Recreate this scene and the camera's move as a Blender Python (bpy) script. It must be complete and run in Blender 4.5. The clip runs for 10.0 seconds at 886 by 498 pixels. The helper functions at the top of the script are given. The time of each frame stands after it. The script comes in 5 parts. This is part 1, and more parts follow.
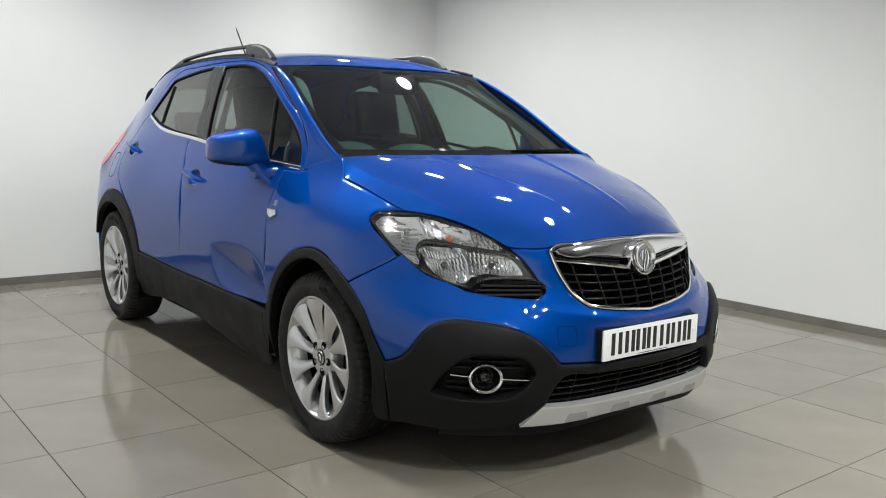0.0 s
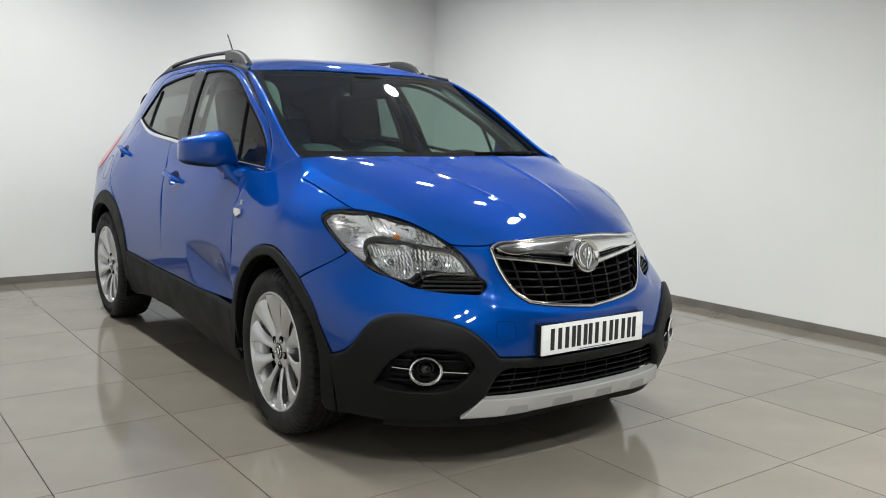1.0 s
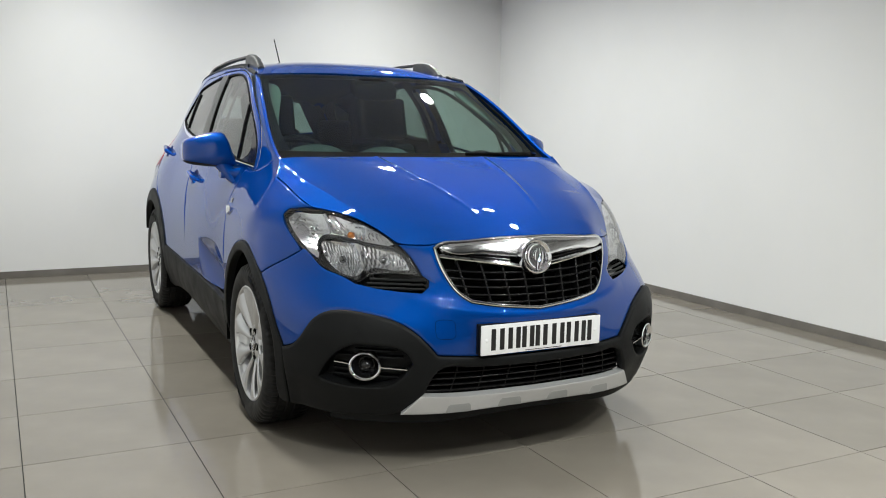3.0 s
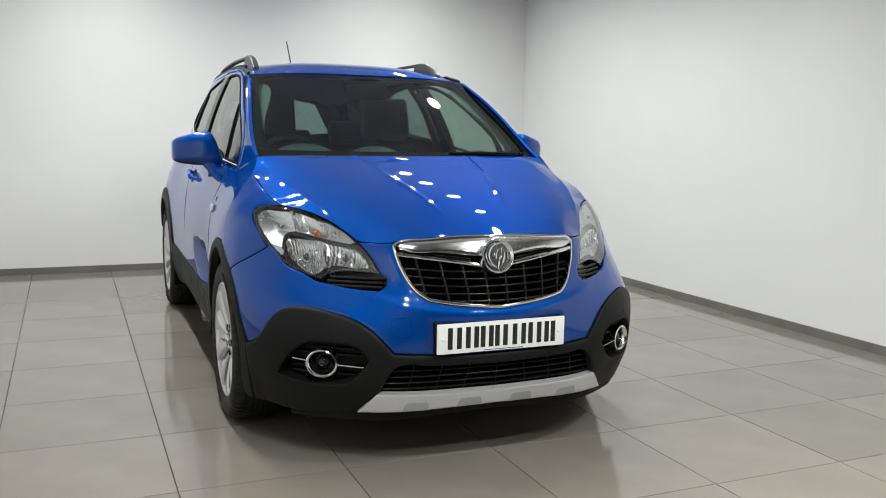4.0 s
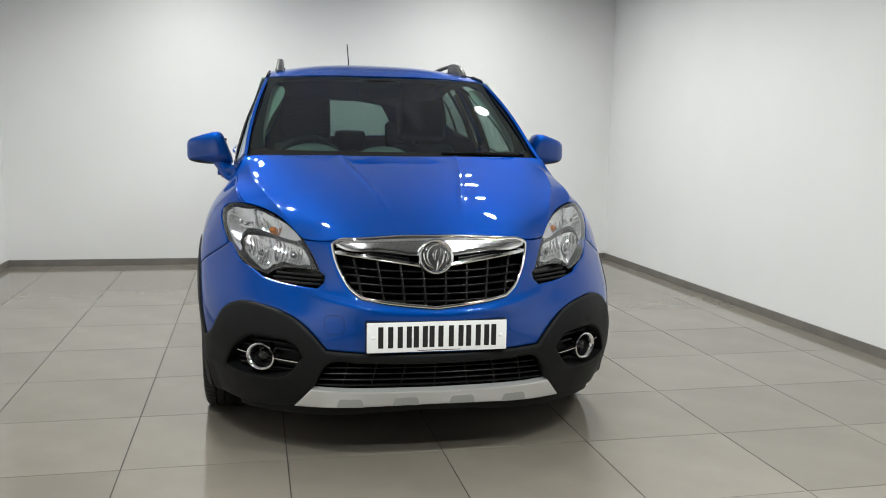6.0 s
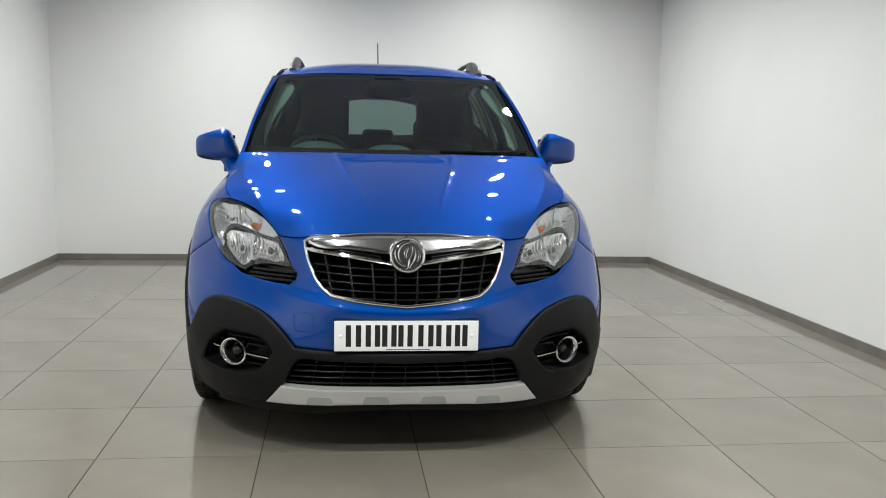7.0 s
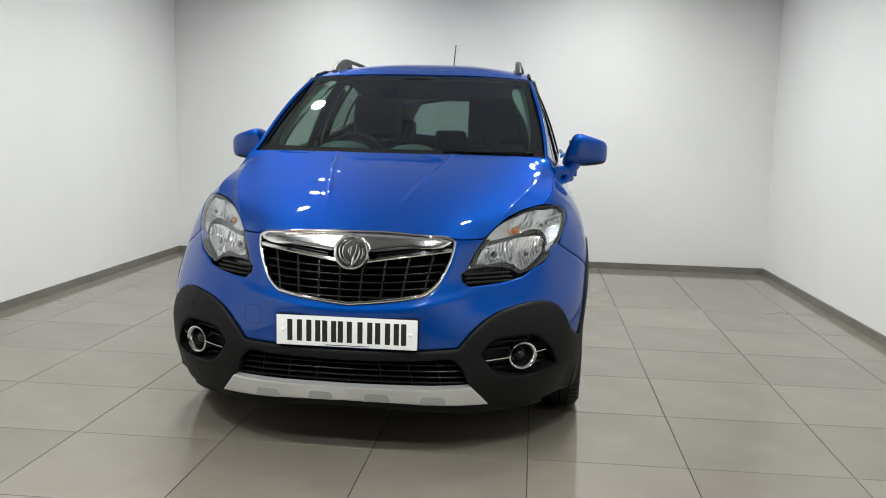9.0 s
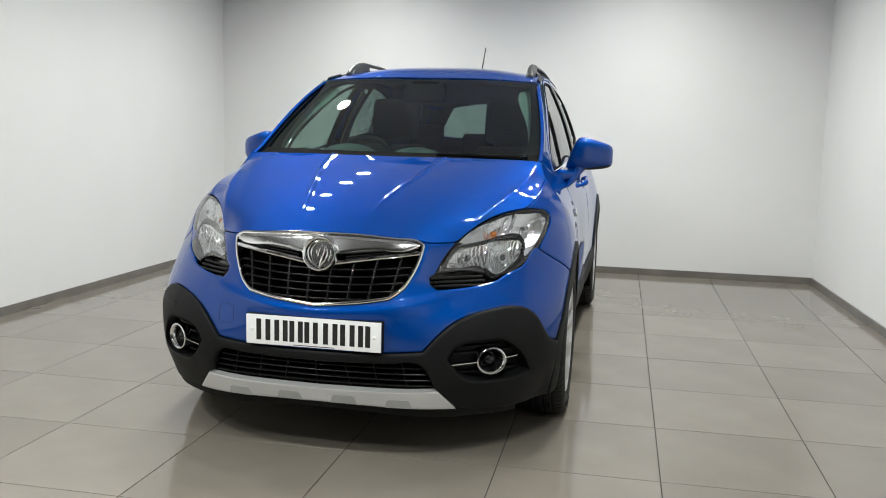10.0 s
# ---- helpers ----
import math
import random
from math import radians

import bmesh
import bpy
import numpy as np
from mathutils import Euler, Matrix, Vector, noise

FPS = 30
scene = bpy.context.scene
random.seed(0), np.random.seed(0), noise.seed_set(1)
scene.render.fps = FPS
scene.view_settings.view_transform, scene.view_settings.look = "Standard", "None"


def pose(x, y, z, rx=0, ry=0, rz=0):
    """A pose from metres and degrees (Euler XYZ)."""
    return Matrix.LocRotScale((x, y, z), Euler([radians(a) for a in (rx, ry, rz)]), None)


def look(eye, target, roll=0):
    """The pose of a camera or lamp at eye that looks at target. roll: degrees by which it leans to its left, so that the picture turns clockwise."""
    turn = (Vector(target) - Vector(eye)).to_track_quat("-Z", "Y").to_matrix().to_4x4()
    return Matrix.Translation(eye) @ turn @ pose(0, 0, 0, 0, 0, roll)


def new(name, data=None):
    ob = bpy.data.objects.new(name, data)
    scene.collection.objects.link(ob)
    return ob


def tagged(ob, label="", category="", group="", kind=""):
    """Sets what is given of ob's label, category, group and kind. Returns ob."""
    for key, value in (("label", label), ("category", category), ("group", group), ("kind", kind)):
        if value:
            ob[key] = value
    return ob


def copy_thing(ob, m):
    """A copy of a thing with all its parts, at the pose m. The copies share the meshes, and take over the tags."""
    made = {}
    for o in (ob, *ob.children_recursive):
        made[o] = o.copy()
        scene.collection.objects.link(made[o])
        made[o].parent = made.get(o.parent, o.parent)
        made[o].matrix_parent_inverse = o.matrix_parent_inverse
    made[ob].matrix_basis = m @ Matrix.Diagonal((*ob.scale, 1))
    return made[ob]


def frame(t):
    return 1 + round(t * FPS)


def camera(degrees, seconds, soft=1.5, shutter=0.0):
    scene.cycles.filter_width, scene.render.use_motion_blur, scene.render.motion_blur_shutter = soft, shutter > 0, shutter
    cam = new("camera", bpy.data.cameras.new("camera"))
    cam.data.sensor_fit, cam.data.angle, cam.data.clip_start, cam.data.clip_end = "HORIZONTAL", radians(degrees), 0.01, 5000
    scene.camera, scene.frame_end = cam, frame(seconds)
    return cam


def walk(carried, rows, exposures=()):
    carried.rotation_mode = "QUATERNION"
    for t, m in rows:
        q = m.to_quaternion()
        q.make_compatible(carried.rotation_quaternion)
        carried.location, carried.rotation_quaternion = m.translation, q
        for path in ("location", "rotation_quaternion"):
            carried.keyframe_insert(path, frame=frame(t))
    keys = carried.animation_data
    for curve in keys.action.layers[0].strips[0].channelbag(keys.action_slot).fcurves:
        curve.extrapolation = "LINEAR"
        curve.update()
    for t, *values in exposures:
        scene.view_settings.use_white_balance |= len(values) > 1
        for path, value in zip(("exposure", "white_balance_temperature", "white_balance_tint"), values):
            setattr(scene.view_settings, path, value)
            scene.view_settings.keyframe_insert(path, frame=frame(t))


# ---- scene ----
cam = camera(53.6, 10.0, soft=1.0)
PATH = [
    (0, (-2.494, -2.955, 1.272), (-1.299, -1.378, 0.982), 1.2),
    (0.5, (-2.412, -3.093, 1.258), (-1.231, -1.502, 0.985), 1.3),
    (1, (-2.312, -3.225, 1.259), (-1.171, -1.606, 0.983), 1.2),
    (1.5, (-2.179, -3.294, 1.25), (-1.1, -1.632, 0.976), 1.3),
    (2, (-2.049, -3.377, 1.26), (-1.033, -1.677, 0.981), 1.3),
    (2.5, (-1.911, -3.513, 1.277), (-0.967, -1.773, 0.994), 1.2),
    (4, (-1.42, -3.763, 1.263), (-0.659, -1.934, 0.987), 1.1),
    (4.5, (-1.246, -3.86, 1.282), (-0.582, -1.995, 1.0), 1.2),
    (5, (-1.051, -3.933, 1.264), (-0.5, -2.03, 0.986), 1.0),
    (5.5, (-0.829, -3.942, 1.263), (-0.356, -2.019, 0.982), 1.1),
    (6, (-0.615, -4.002, 1.271), (-0.217, -2.062, 0.992), 1.0),
    (7.5, (0.009, -4.023, 1.257), (0.105, -2.044, 0.979), 1.3),
    (8, (0.262, -4.059, 1.257), (0.222, -2.078, 0.986), 1.1),
    (8.5, (0.486, -4.038, 1.239), (0.351, -2.06, 0.974), 1.2),
    (9, (0.69, -3.979, 1.256), (0.467, -2.011, 0.978), 1.3),
    (9.5, (0.908, -3.934, 1.261), (0.591, -1.979, 0.982), 1.0),
    (10, (1.109, -3.899, 1.264), (0.697, -1.961, 0.989), 1.4),
]
walk(cam, [(t, look(eye, target, roll)) for t, eye, target, roll in PATH])

# ---- world and light ----
world = bpy.data.worlds.new("world")
scene.world = world
world.use_nodes = True
world.node_tree.nodes["Background"].inputs[0].default_value = (0.75, 0.8, 0.9, 1)
world.node_tree.nodes["Background"].inputs[1].default_value = 0.05
scene.view_settings.exposure = 0.0
LAMP_WATTS = 15.8
FRONT_WATTS = 47.0
LAMP_ROWS = [(x, y) for y in (3.05, 2.45, 1.70, 0.85, 0.15, -2.60, -3.45) for x in (-1.2, 1.2)]
CEILING = 2.9
for x, y in LAMP_ROWS:
    lamp = bpy.data.lights.new("downlight_glow", "AREA")
    lamp.shape, lamp.size, lamp.energy, lamp.color = "DISK", 0.115, LAMP_WATTS if y > -2 else FRONT_WATTS, (0.975, 1.0, 0.955)
    lamp.spread = radians(155)
    new("downlight_glow", lamp).matrix_world = pose(x, y, CEILING - 0.012)
FAR_WALL = -8.4

# ---- materials ----
def material(name, base=(0.5, 0.5, 0.5), rough=0.5, metal=0.0, coat=0.0, coat_rough=0.03, spec=0.5):
    m = bpy.data.materials.new(name)
    m.use_nodes = True
    b = m.node_tree.nodes["Principled BSDF"]
    b.inputs["Base Color"].default_value = (*base, 1)
    b.inputs["Roughness"].default_value = rough
    b.inputs["Metallic"].default_value = metal
    b.inputs["Coat Weight"].default_value = coat
    b.inputs["Coat Roughness"].default_value = coat_rough
    b.inputs["Specular IOR Level"].default_value = spec
    return m


def node(m, kind, **values):
    n = m.node_tree.nodes.new(kind)
    for key, value in values.items():
        n.inputs[key].default_value = value
    return n


def link(m, a, out, b, into):
    m.node_tree.links.new(a.outputs[out], b.inputs[into])


def shader(m):
    return m.node_tree.nodes["Principled BSDF"]


def mottle(m, base, other, scale, low=0.35, high=0.65, detail=4.0):
    """Base colour that wanders between two tones."""
    where = node(m, "ShaderNodeTexCoord")
    n = node(m, "ShaderNodeTexNoise", Scale=scale, Detail=detail)
    link(m, where, "Object", n, "Vector")
    ramp = node(m, "ShaderNodeValToRGB")
    ramp.color_ramp.elements[0].position, ramp.color_ramp.elements[1].position = low, high
    ramp.color_ramp.elements[0].color, ramp.color_ramp.elements[1].color = (*base, 1), (*other, 1)
    link(m, n, "Fac", ramp, "Fac")
    link(m, ramp, "Color", shader(m), "Base Color")
    return ramp


def relief(m, scale, strength, distance=0.001, detail=3.0):
    where = node(m, "ShaderNodeTexCoord")
    n = node(m, "ShaderNodeTexNoise", Scale=scale, Detail=detail)
    link(m, where, "Object", n, "Vector")
    bump = node(m, "ShaderNodeBump", Strength=strength, Distance=distance)
    link(m, n, "Fac", bump, "Height")
    link(m, bump, "Normal", shader(m), "Normal")


def wear(m, scale, low, high):
    """Roughness that wanders between two values."""
    where = node(m, "ShaderNodeTexCoord")
    n = node(m, "ShaderNodeTexNoise", Scale=scale, Detail=5.0)
    link(m, where, "Object", n, "Vector")
    r = node(m, "ShaderNodeMapRange")
    r.inputs["From Min"].default_value, r.inputs["From Max"].default_value = 0.3, 0.7
    r.inputs["To Min"].default_value, r.inputs["To Max"].default_value = low, high
    link(m, n, "Fac", r, "Value")
    link(m, r, "Result", shader(m), "Roughness")


def clear(name, tint, ior=1.5):
    """A thin clear pane: light passes tinted, gloss grows at grazing angles."""
    m = bpy.data.materials.new(name)
    m.use_nodes = True
    t = m.node_tree
    t.nodes.remove(t.nodes["Principled BSDF"])
    see = node(m, "ShaderNodeBsdfTransparent", Color=(*tint, 1))
    shine = node(m, "ShaderNodeBsdfGlossy", Roughness=0.015)
    face = node(m, "ShaderNodeLayerWeight", Blend=0.5)
    curve = node(m, "ShaderNodeMath")
    curve.operation = "POWER"
    curve.inputs[1].default_value = 4.0
    link(m, face, "Facing", curve, 0)
    much = node(m, "ShaderNodeMapRange")
    much.inputs["To Min"].default_value = 2 * ((ior - 1) / (ior + 1)) ** 2
    link(m, curve, 0, much, "Value")
    mix = node(m, "ShaderNodeMixShader")
    link(m, much, "Result", mix, 0)
    t.links.new(see.outputs[0], mix.inputs[1])
    t.links.new(shine.outputs[0], mix.inputs[2])
    t.links.new(mix.outputs[0], t.nodes["Material Output"].inputs["Surface"])
    return m


BADGE_GREY = material("badge_grey_metal", (0.26, 0.263, 0.27), 0.2, 0.9)
relief(BADGE_GREY, 180.0, 0.4, 0.002)
PAINT = material("blue_metallic_paint", (0.0002, 0.053, 0.292), 0.57, 0.69, 1.0, 0.012, 0.0)
shader(PAINT).inputs["Specular Tint"].default_value = (0.22, 0.45, 0.85, 1)
flake_where = node(PAINT, "ShaderNodeTexCoord")
flake = node(PAINT, "ShaderNodeTexVoronoi", Scale=1400.0)
link(PAINT, flake_where, "Object", flake, "Vector")
flake_bump = node(PAINT, "ShaderNodeBump", Strength=0.06, Distance=0.0004)
link(PAINT, flake, "Distance", flake_bump, "Height")
link(PAINT, flake_bump, "Normal", shader(PAINT), "Normal")
PLASTIC = material("black_grained_plastic", (0.0055, 0.006, 0.0065), 0.55, spec=0.18)
relief(PLASTIC, 900.0, 0.25, 0.0006)
wear(PLASTIC, 9.0, 0.48, 0.62)
GRILLE_BLACK = material("grille_black", (0.004, 0.004, 0.0045), 0.30, spec=0.18)
GLOSS_BLACK = material("gloss_black", (0.008, 0.008, 0.009), 0.12)
MATT_BLACK = material("matt_black", (0.004, 0.004, 0.004), 0.85, spec=0.08)
CHROME = material("chrome", (0.82, 0.83, 0.85), 0.06, 1.0)
WING_CHROME = material("brushed_chrome", (0.82, 0.83, 0.85), 0.13, 1.0)
SHADED_SILVER = material("shaded_silver_paint", (0.40, 0.405, 0.408), 0.5, 0.4)
SILVER = material("satin_silver_paint", (0.64, 0.645, 0.655), 0.33, 0.6)
relief(SILVER, 600.0, 0.05, 0.0004)
ALLOY = material("silver_alloy", (0.62, 0.625, 0.635), 0.34, 0.85, 0.5, 0.08)
wear(ALLOY, 5.0, 0.28, 0.36)
RUBBER = material("tyre_rubber", (0.008, 0.008, 0.0085), 0.62, spec=0.3)
wear(RUBBER, 14.0, 0.52, 0.75)
relief(RUBBER, 260.0, 0.15, 0.0008)
IRON = material("brake_iron", (0.12, 0.11, 0.10), 0.45, 0.8)
GLASS = clear("green_tinted_glass", (0.46, 0.64, 0.58))
SIDE_GLASS = clear("clear_door_glass", (0.70, 0.78, 0.75))
DARK_GLASS = clear("tinted_rear_glass", (0.34, 0.38, 0.37))
LENS = clear("clear_lamp_lens", (0.96, 0.97, 0.98))
REFLECTOR = material("lamp_reflector", (0.84, 0.85, 0.86), 0.06, 0.92)
SPARKLE = material("faceted_reflector", (0.80, 0.81, 0.82), 0.10, 1.0)
cells_where = node(SPARKLE, "ShaderNodeTexCoord")
cells = node(SPARKLE, "ShaderNodeTexVoronoi", Scale=85.0)
link(SPARKLE, cells_where, "Object", cells, "Vector")
cells_bump = node(SPARKLE, "ShaderNodeBump", Strength=0.4, Distance=0.004)
link(SPARKLE, cells, "Distance", cells_bump, "Height")
link(SPARKLE, cells_bump, "Normal", shader(SPARKLE), "Normal")
RAIL = material("dark_grey_rail", (0.035, 0.036, 0.038), 0.42)
wear(RAIL, 12.0, 0.36, 0.5)
POST_BLACK = material("satin_black_post", (0.012, 0.012, 0.013), 0.3)
DARK_CHROME = material("dark_chrome", (0.20, 0.205, 0.21), 0.16, 1.0)
HOUSING = material("lamp_housing_grey", (0.020, 0.021, 0.023), 0.13)
LAMP_GREY = material("lamp_inner_grey", (0.075, 0.077, 0.080), 0.24)
AMBER = material("amber_bulb", (0.62, 0.20, 0.035), 0.16, 0.3)
RED_LENS = material("red_lamp_lens", (0.40, 0.02, 0.02), 0.12, 0.0, 0.6)
CLOTH = material("dark_seat_cloth", (0.011, 0.012, 0.013), 0.9)
relief(CLOTH, 500.0, 0.5, 0.001)
TRIM_GREY = material("grey_cabin_trim", (0.22, 0.225, 0.215), 0.75)
relief(TRIM_GREY, 400.0, 0.2)
LINING_GREY = material("dim_grey_headlining", (0.085, 0.088, 0.086), 0.9)
relief(LINING_GREY, 300.0, 0.2)
POD = material("dash_pod_grey", (0.09, 0.095, 0.095), 0.6)
relief(POD, 500.0, 0.2)
DASH = material("dark_dashboard", (0.02, 0.02, 0.022), 0.6)
relief(DASH, 500.0, 0.3)
PLATE = material("white_plate", (0.82, 0.83, 0.84), 0.28)
INK = material("black_ink", (0.012, 0.012, 0.013), 0.4)
WALL = material("white_wall_paint", (0.80, 0.80, 0.79), 0.75)
mottle(WALL, (0.79, 0.79, 0.78), (0.815, 0.813, 0.805), 1.3)
relief(WALL, 160.0, 0.08, 0.001)
DARK_WALL = material("dimmed_wall_paint", (0.10, 0.10, 0.105), 0.7)
mottle(DARK_WALL, (0.09, 0.09, 0.095), (0.12, 0.12, 0.125), 1.3)
SKIRT = material("taupe_skirting_tile", (0.17, 0.155, 0.14), 0.3)
mottle(SKIRT, (0.155, 0.142, 0.128), (0.195, 0.18, 0.16), 6.0)
CEIL = material("grey_white_ceiling_paint", (0.42, 0.42, 0.42), 0.85)
mottle(CEIL, (0.54, 0.54, 0.535), (0.58, 0.58, 0.575), 1.5)
DIM_CEIL = material("dimmed_ceiling_paint", (0.12, 0.12, 0.125), 0.8)
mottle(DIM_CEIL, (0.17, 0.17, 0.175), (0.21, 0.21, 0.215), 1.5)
GROUT = material("dark_grout", (0.025, 0.023, 0.021), 0.85)
TILE = material("polished_beige_tile", (0.33, 0.31, 0.275), 0.14)
tint = mottle(TILE, (0.196, 0.177, 0.150), (0.227, 0.205, 0.175), 3.0, 0.3, 0.7, 6.0)
each = node(TILE, "ShaderNodeObjectInfo")
shade = node(TILE, "ShaderNodeMapRange")
shade.inputs["To Min"].default_value, shade.inputs["To Max"].default_value = 0.94, 1.06
link(TILE, each, "Random", shade, "Value")
mixed = node(TILE, "ShaderNodeHueSaturation")
link(TILE, tint, "Color", mixed, "Color")
link(TILE, shade, "Result", mixed, "Value")
link(TILE, mixed, "Color", shader(TILE), "Base Color")
wear(TILE, 2.5, 0.06, 0.14)
GLOW = material("lit_lamp_disc", (0.9, 0.9, 0.9), 0.5)
shader(GLOW).inputs["Emission Color"].default_value = (1.0, 0.97, 0.92, 1)
shader(GLOW).inputs["Emission Strength"].default_value = 4.0
# ---- car surfaces: smooth control curves ----
class Spline:
    """Natural cubic spline through knots (t, values); runs on straight past its ends."""

    def __init__(self, t, p):
        self.t, self.p = np.array(t, float), np.array(p, float)
        n, h = len(self.t), np.diff(self.t)
        a, b = np.eye(n), np.zeros(self.p.shape)
        d = np.diff(self.p, axis=0) / h.reshape((-1,) + (1,) * (self.p.ndim - 1))
        for i in range(1, n - 1):
            a[i, i - 1], a[i, i], a[i, i + 1] = h[i - 1], 2 * (h[i - 1] + h[i]), h[i]
            b[i] = 6 * (d[i] - d[i - 1])
        self.m = np.linalg.solve(a, b.reshape(n, -1)).reshape(self.p.shape)
        self.h = h

    def __call__(self, x):
        t, p, m = self.t, self.p, self.m
        x0 = min(max(x, t[0]), t[-1])
        i = min(max(int(np.searchsorted(t, x0)) - 1, 0), len(t) - 2)
        h, u, v = self.h[i], t[i + 1] - x0, x0 - t[i]
        out = (m[i] * u ** 3 + m[i + 1] * v ** 3) / (6 * h) + (p[i] / h - m[i] * h / 6) * u + (p[i + 1] / h - m[i + 1] * h / 6) * v
        if x != x0:
            s = -m[i] * u * u / (2 * h) + m[i + 1] * v * v / (2 * h) + (p[i + 1] - p[i]) / h - (m[i + 1] - m[i]) * h / 6
            out = out + s * (x - x0)
        return out


def glass_x(y, z):
    """Half width of the cabin side above the belt line."""
    w = float(GLASS_BASE(y))
    d = z - 1.12
    q = max(0.0, y - 2.25)
    return w - 0.25 * d - 0.38 * d * d - 0.51 * max(d, 0.0) * q * q / (q + 0.3)


GLASS_BASE = Spline([-0.4, 0.1, 0.4, 0.8, 1.3, 1.9, 2.37, 2.65, 2.94, 3.15, 3.3], [0.66, 0.70, 0.727, 0.752, 0.765, 0.757, 0.737, 0.714, 0.664, 0.60, 0.53])

# The lower body as a belt of upright sections, from the middle of the nose round the corner and along the side to the tail.
# s: way along the belt; along the side s = y + 1.48.
LEVELS = [0.20, 0.32, 0.45, 0.58, 0.70, 0.82, 0.93, 1.05]
NOSE = [  # s, x, then y at each level
    (0.0, 0.0, -0.865, -0.905, -0.92, -0.918, -0.885, -0.835, -0.77, -0.69),
    (0.20, 0.20, -0.855, -0.895, -0.912, -0.908, -0.872, -0.82, -0.755, -0.67),
    (0.405, 0.40, -0.83, -0.862, -0.872, -0.85, -0.79, -0.752, -0.67, -0.55),
    (0.58, 0.56, -0.75, -0.785, -0.80, -0.77, -0.665, -0.585, -0.50, -0.38),
    (0.73, 0.68, -0.66, -0.695, -0.71, -0.68, -0.565, -0.475, -0.37, -0.25),
]
CORNER = [  # s, then x at each level, then y at each level
    (0.88, (0.765, 0.775, 0.782, 0.782, 0.770, 0.766, 0.756, 0.70), (-0.55, -0.58, -0.59, -0.56, -0.46, -0.375, -0.28, -0.15)),
    (1.03, (0.83, 0.845, 0.85, 0.852, 0.850, 0.838, 0.798, 0.708), (-0.42, -0.44, -0.45, -0.43, -0.335, -0.255, -0.18, -0.08)),
    (1.23, (0.868, 0.882, 0.888, 0.890, 0.886, 0.869, 0.821, 0.724), (-0.25, -0.25, -0.25, -0.24, -0.185, -0.13, -0.07, 0.0)),
]
FLANK = [  # y, then x at each level
    (0.05, 0.87, 0.885, 0.890, 0.891, 0.888, 0.873, 0.829, 0.735),
    (0.40, 0.81, 0.852, 0.868, 0.872, 0.870, 0.858, 0.826, 0.757),
    (0.90, 0.79, 0.846, 0.863, 0.868, 0.867, 0.856, 0.829, 0.782),
    (1.45, 0.79, 0.846, 0.862, 0.867, 0.868, 0.858, 0.833, 0.789),
    (2.00, 0.80, 0.85, 0.87, 0.874, 0.874, 0.863, 0.836, 0.790),
    (2.55, 0.87, 0.885, 0.888, 0.889, 0.887, 0.870, 0.838, 0.785),
    (3.00, 0.83, 0.845, 0.85, 0.848, 0.842, 0.818, 0.778, 0.715),
]
UPPER = [1.18, 1.30, 1.42, 1.52, 1.58]


def belt_sections():
    rows = []
    for s, x, *ys in NOSE:
        rows.append((s, [(x, y) for y in ys] + [(x, ys[-1] + 0.5 * (z - 1.05)) for z in UPPER]))
    for s, xs, ys in CORNER:
        rows.append((s, list(zip(xs, ys)) + [(glass_x(ys[-1], z), ys[-1]) for z in UPPER]))
    for y, *xs in FLANK:
        rows.append((y + 1.48, [(x, y) for x in xs] + [(glass_x(y, z), y) for z in UPPER]))
    for s, x, y in ((4.74, 0.73, 3.23), (5.08, 0.42, 3.33), (5.5, 0.0, 3.36)):
        rows.append((s, [(x * (1 - 0.95 * max(z - 0.95, 0)), y - 0.35 * max(z - 0.95, 0)) for z in LEVELS + UPPER]))
    return rows


SECTIONS = belt_sections()
COLUMNS = [Spline(LEVELS + UPPER, pts) for s, pts in SECTIONS]
STATIONS = [s for s, pts in SECTIONS]
ROW_STEP = 0.02
ROWS_UP = [Spline(STATIONS, [c(0.14 + ROW_STEP * i) for c in COLUMNS]) for i in range(75)]


def belt(s, z):
    """The point of the body's half with x > 0, at s along the belt and height z; s below nought lies on the other half."""
    f = (z - 0.14) / ROW_STEP
    i = min(max(int(f), 1), len(ROWS_UP) - 3)
    f -= i
    a, b, c, d = (ROWS_UP[i + k](abs(s)) for k in (-1, 0, 1, 2))
    x, y = b + 0.5 * f * (c - a + f * (2 * a - 5 * b + 4 * c - d + f * (3 * (b - c) + d - a)))
    return np.array((x if s >= 0 else -x, y, z))


def belt_normal(s, z):
    a, b = belt(s + 0.004, z) - belt(s - 0.004, z), belt(s, z + 0.004) - belt(s, z - 0.004)
    n = np.cross(a, b)
    return n / np.linalg.norm(n)

# ---- mesh helpers ----
from mathutils.geometry import delaunay_2d_cdt


def part(name, bm, mat, parent=None, label="", sharp=38):
    """One mesh object out of a bmesh."""
    bmesh.ops.recalc_face_normals(bm, faces=bm.faces)
    me = bpy.data.meshes.new(name)
    bm.to_mesh(me)
    bm.free()
    me.materials.append(mat)
    me.shade_smooth()
    me.set_sharp_from_angle(angle=radians(sharp))
    ob = new(name, me)
    ob.parent = parent
    return tagged(ob, label)


def empty(name, parent=None, label=""):
    ob = new(name)
    ob.empty_display_size = 0.1
    ob.parent = parent
    return tagged(ob, label)


